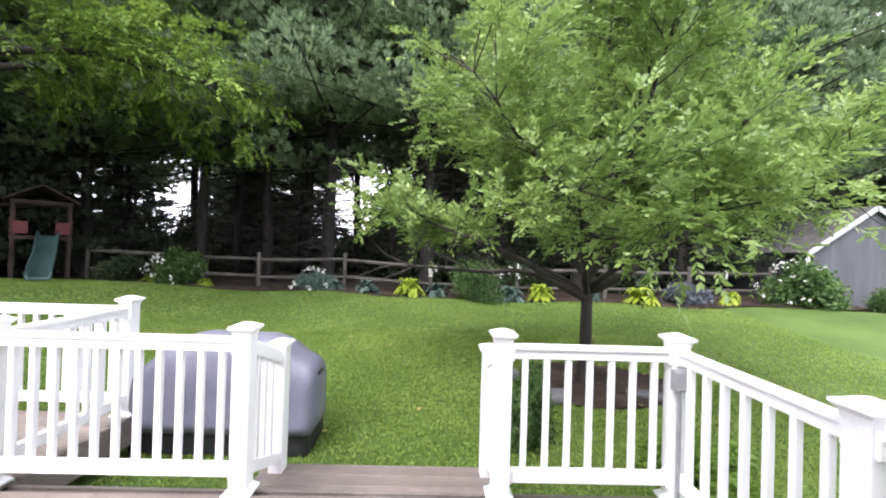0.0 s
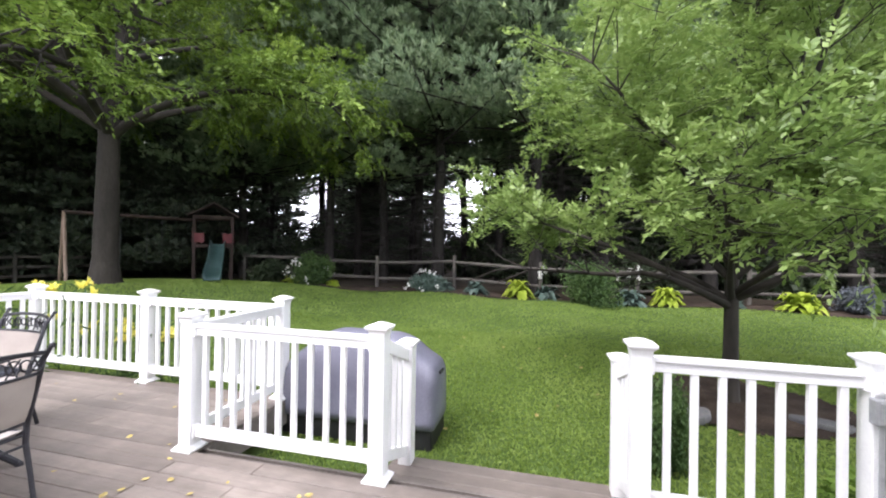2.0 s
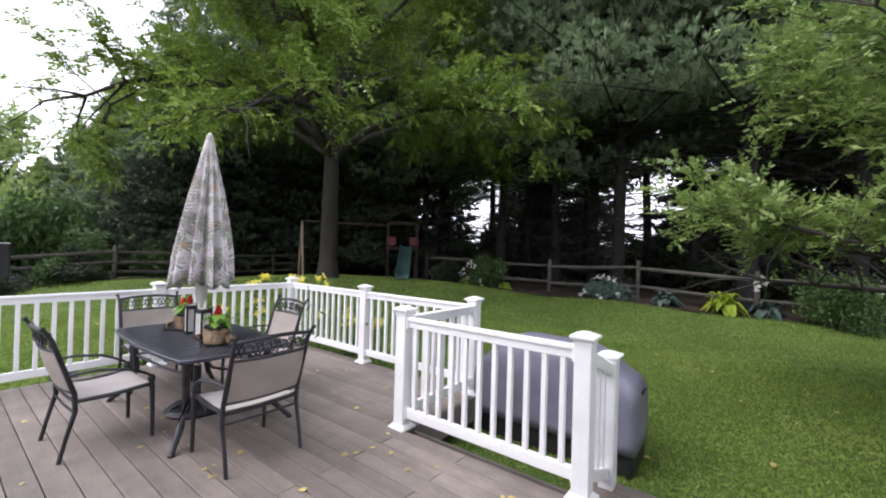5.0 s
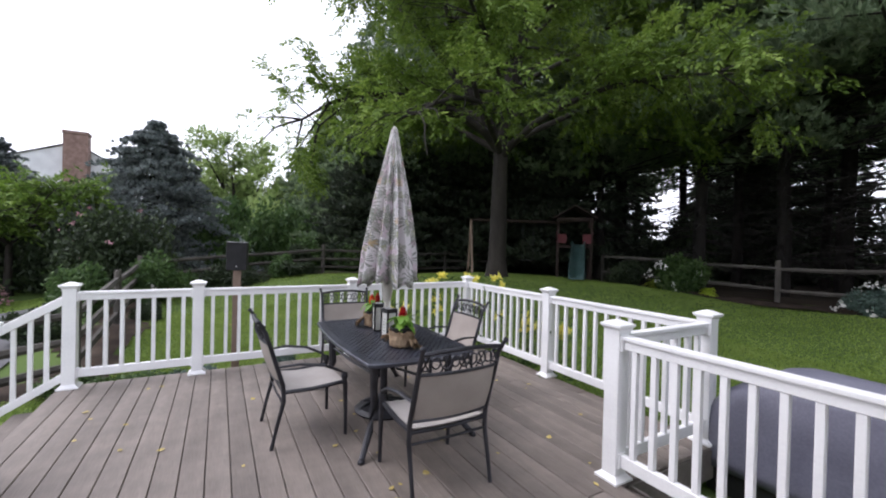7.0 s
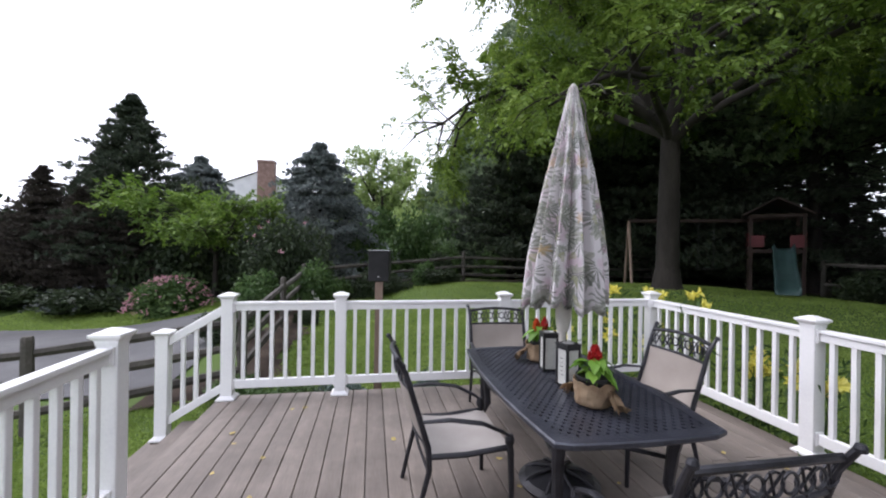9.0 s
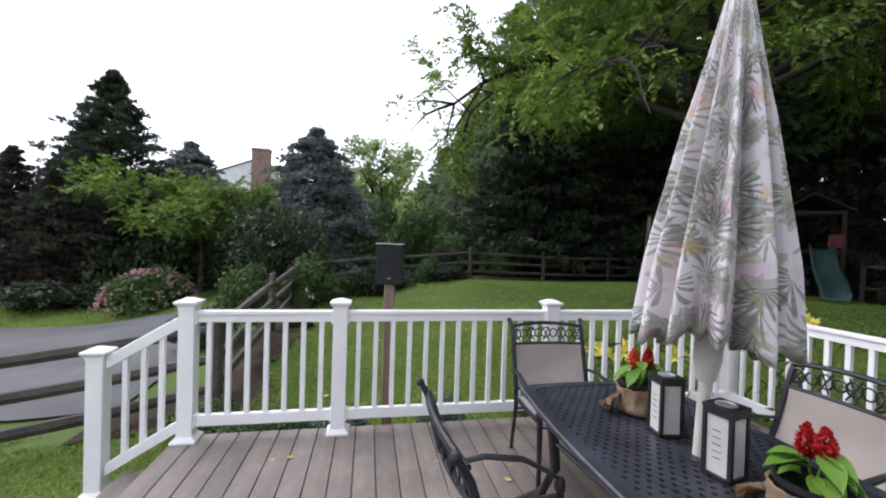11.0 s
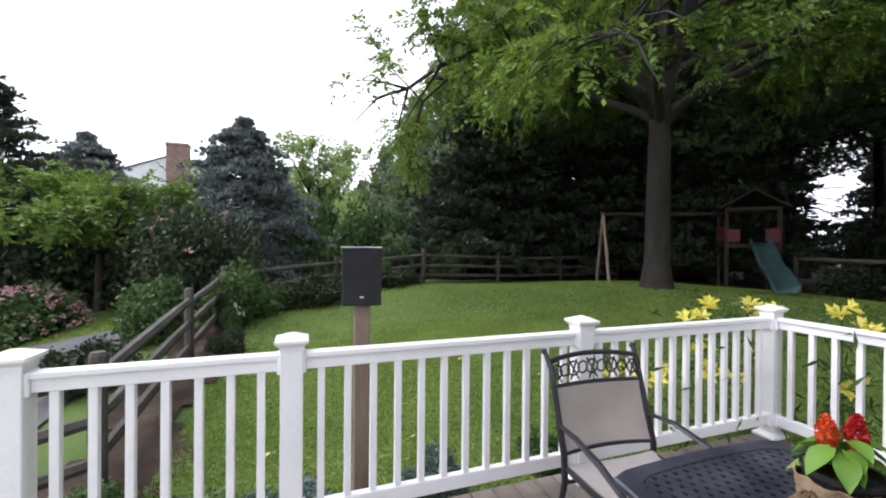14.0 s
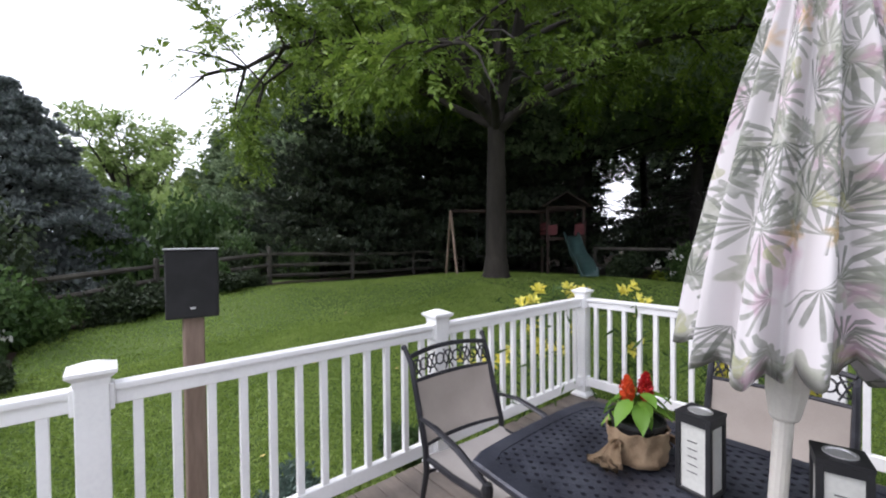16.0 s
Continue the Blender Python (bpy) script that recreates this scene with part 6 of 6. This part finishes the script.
for s in (-1, 1):
    ang = math.degrees(math.atan2(1.42, hw)) * s
    L = math.hypot(1.42, hw) + 0.2
    bm = boxed(-L if s > 0 else 0, 0 if s > 0 else L, -1.64, -1.62, -0.1, 0.05, 0, 1, pose(0, 0, 3.2, 0, -ang, 0))
    part("rake_trim", bm, M_GALV, shed)

# ---- neighbour's house ----
nh = thing("neighbour_house", (-33.5, -8.4, 0), "white-sided two-storey house with a brick chimney behind trees", "house")
bm = bmesh.new()
prof = [(-4.6, 0), (4.6, 0), (4.6, 5.2), (0.9, 7.3), (-4.6, 5.2)]
loft(bm, [[(0.0, y, z) for y, z in prof], [(-9.0, y, z) for y, z in prof]])
part("wall", bm, M_SIDING, nh)
for k in range(34):
    part("siding_board", boxed(0.0, 0.02, -4.6, 4.6 if k < 0 else 4.6, 0.15 * k, 0.15 * k + 0.13), M_SIDING, nh)
for y0, z0, y1, z1 in ((-4.8, 5.08, 0.9, 7.32), (4.8, 5.05, 0.9, 7.32)):
    bm = bmesh.new()
    loft(bm, [[(0.06, y0, z0), (0.06, y1, z1), (0.06, y1, z1 + 0.1), (0.06, y0, z0 + 0.1)], [(-9.2, y0, z0), (-9.2, y1, z1), (-9.2, y1, z1 + 0.12), (-9.2, y0, z0 + 0.12)]])
    part("roof", bm, M_ROOF, nh)
ch = part("chimney", boxed(0.02, 0.72, 0.55, 1.72, 0, 7.75), M_BRICK, nh)
part("chimney_cap", boxed(-0.02, 0.76, 0.51, 1.76, 7.75, 7.95, 0.02), M_BRICK, ch)
for y, z in ((-1.6, 4.5), (-3.4, 4.5), (-1.6, 1.6)):
    w = part("window", boxed(0.02, 0.05, y - 0.5, y + 0.5, z, z + 1.25), M_VINYL, nh)
    for dz in (0.06, 0.66):
        part("pane", boxed(0.05, 0.056, y - 0.43, y + 0.43, z + dz, z + dz + 0.53), M_GLASS, w)

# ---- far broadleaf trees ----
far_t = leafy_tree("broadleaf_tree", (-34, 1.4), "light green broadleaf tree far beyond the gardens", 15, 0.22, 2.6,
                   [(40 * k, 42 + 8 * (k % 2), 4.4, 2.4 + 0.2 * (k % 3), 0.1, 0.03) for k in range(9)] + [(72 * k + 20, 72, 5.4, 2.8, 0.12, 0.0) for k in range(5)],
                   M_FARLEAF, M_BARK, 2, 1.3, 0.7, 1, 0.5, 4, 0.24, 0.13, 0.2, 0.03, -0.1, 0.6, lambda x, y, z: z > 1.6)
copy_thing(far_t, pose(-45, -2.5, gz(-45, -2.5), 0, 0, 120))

# ---- house wall behind the camera ----
hwall = thing("wall_south", (0, 0, 0), "white horizontal siding of the house behind the deck", "house wall", kind="structure")
part("wall_core", boxed(-1.84, 8.0, -1.3, -0.88, -0.6, 5.6), M_SIDING, hwall)
for k in range(30):
    part("siding_board", boxed(-1.84, 8.0, -0.88, -0.862, 0.02 + 0.18 * k, 0.185 + 0.18 * k, 0.003), M_SIDING, hwall)

# ---- flat stones round the small tree ----
M_STONE = surface("grey_flagstone", (0.07, 0.07, 0.075), (0.12, 0.12, 0.125), (0.18, 0.178, 0.175), 4, 60, 0.8, 0.6)


def flagstone(at, rx, ry, th, rz, tilt, label):
    rng = random.Random(int(rz) + 7)
    o = thing("flagstone", (at[0], at[1], gz(*at) + 0.035), label, "stone", "stones round the tree", rz)
    bm = bmesh.new()
    ang = [2 * math.pi * k / 11 + rng.uniform(-0.12, 0.12) for k in range(11)]
    rad = [rng.uniform(0.86, 1.08) for _ in ang]
    loft(bm, [[(rx * q * s * math.cos(a), ry * q * s * math.sin(a), z + tilt * q * s * math.cos(a) * rx) for a, q in zip(ang, rad)] for s, z in ((0.94, 0.0), (1.0, th * 0.35), (1.0, th * 0.8), (0.95, th))])
    part("slab", bm, M_STONE, o)


flagstone((2.0, 5.35), 0.42, 0.2, 0.1, 8, 0.03, "broad flat grey flagstone at the mulch ring")
flagstone((3.45, 5.45), 0.28, 0.12, 0.06, -22, 0.0, "narrow flat grey flagstone at the mulch ring")
flagstone((1.75, 6.2), 0.25, 0.16, 0.07, 60, 0.0, "flat grey flagstone at the mulch ring")

# ---- fallen leaves ----
rl = random.Random(77)
leafs = []
for v in range(4):
    bm = bmesh.new()
    n = 7
    L = 0.05
    curl = rl.uniform(0.1, 0.5)
    tp = [bm.verts.new((L * (k / n - 0.5), 0.35 * L * math.sin(math.pi * k / n) ** 0.8, 0.004 + curl * 0.03 * (k / n - 0.5) ** 2)) for k in range(n + 1)]
    bt = [bm.verts.new((L * (k / n - 0.5), -0.35 * L * math.sin(math.pi * k / n) ** 0.8, 0.003 + curl * 0.04 * (k / n - 0.5) ** 2)) for k in range(1, n)]
    bm.faces.new(tp + bt[::-1])
    me = bpy.data.meshes.new("fallen_leaf")
    bm.to_mesh(me)
    bm.free()
    me.materials.append(M_FALLEN)
    leafs.append(me)
cnt = 0
while cnt < 95:
    x, y = rl.uniform(-5.4, 1.6), rl.uniform(-0.5, 3.8)
    if (x > -2.2 and y > 2.7) or (rl.random() < 0.45 and not (-2.6 < x < -0.6 and 0.9 < y < 2.7)):
        continue
    o = new("fallen_leaf", leafs[cnt % 4])
    s = rl.uniform(0.6, 1.25)
    o.matrix_world = pose(x, y, 0.003, rl.uniform(-6, 6), rl.uniform(-6, 6), rl.uniform(0, 360)) @ Matrix.Scale(s, 4)
    tagged(o, "small yellowed leaf fallen on the deck boards", "leaf", "fallen leaves")
    cnt += 1

rl2 = random.Random(5)
for k in range(60):
    x, y = (rl2.uniform(-1.5, 4), rl2.uniform(4.2, 9)) if k % 2 else (rl2.uniform(-11, -6.4), rl2.uniform(-0.5, 8))
    o = new("fallen_leaf", leafs[k % 4])
    o.matrix_world = pose(x, y, gz(x, y) + 0.045, rl2.uniform(-15, 15), rl2.uniform(-15, 15), rl2.uniform(0, 360)) @ Matrix.Scale(rl2.uniform(0.9, 1.6), 4)
    tagged(o, "small yellowed leaf fallen on the lawn grass", "leaf", "fallen leaves")

# ---- grass ----
ng = np.random.RandomState(9)


def fence_gap_all(x, y):
    best = np.full(len(x), 9.0)
    for (ax, ay), (bx, by) in zip(WFENCE[1:], WFENCE[2:]):
        t = np.clip(((x - ax) * (bx - ax) + (y - ay) * (by - ay)) / ((bx - ax) ** 2 + (by - ay) ** 2), 0, 1)
        best = np.minimum(best, np.hypot(x - ax - t * (bx - ax), y - ay - t * (by - ay)))
    return np.where((x < -14.8) & (y > 2), 0.0, best)


def turf(n, x0, x1, y0, y1, size, length):
    x, y = ng.uniform(x0, x1, n), ng.uniform(y0, y1, n)
    out = ~(((x > WX - 0.12) & (x < EX + 0.12) & (y > SY - 0.12) & (y < IY + 0.12)) | ((x > WX - 0.12) & (x < NX + 0.12) & (y < NY + 0.12) & (y > SY)) | ((x > -0.75) & (x < 1.25) & (y < 3.65)) | ((x - 2.95) ** 2 / 1.25 + (y - 6.05) ** 2 / 0.9 < 1) | ((x < -6.9) & (x > -12.4) & (y < -1.1)) | ((x < -6.7) & (fence_gap_all(x, y) < 0.34)) | (y > 12.75 + 0.3 * np.sin(x * 0.55 + 0.6) + 0.16 * np.sin(x * 1.4) - np.where(x > 2, 0.012 * (x - 2) ** 2, 0)))
    x, y = x[out], y[out]
    c = np.stack([x, y, ground_z(x, y) + size * length * 0.35], 1)
    up = np.zeros((len(x), 3))
    up[:, 2] = 1.1
    return leaf_quads(ng, c, size, length, 0, up, 1.05)


q = np.concatenate([turf(90000, -10.5, -5.7, -1.2, 7.5, 0.011, 4.4), turf(95000, -6, 5.5, 3.0, 8.5, 0.011, 4.4), turf(230000, -15.8, 9, -1.6, 12.6, 0.014, 4.0), turf(9000, -5.7, -3.8, -3.2, -1.2, 0.011, 4.6), turf(22000, -6.9, -4.5, -5, -0.9, 0.012, 4.4), turf(16000, -14.5, -12.4, -9, -1.8, 0.016, 4), turf(16000, 2.3, 6, -0.8, 4, 0.012, 4.6), turf(14000, -11, -5.8, -0.7, 6, 0.028, 1.3), turf(9000, -4, 5, 4, 9, 0.026, 1.3)])
tagged(link_mesh("lawn_grass", quads_mesh("lawn_grass", q), M_BLADE), "short mown grass blades with clover", "grass", kind="stuff")
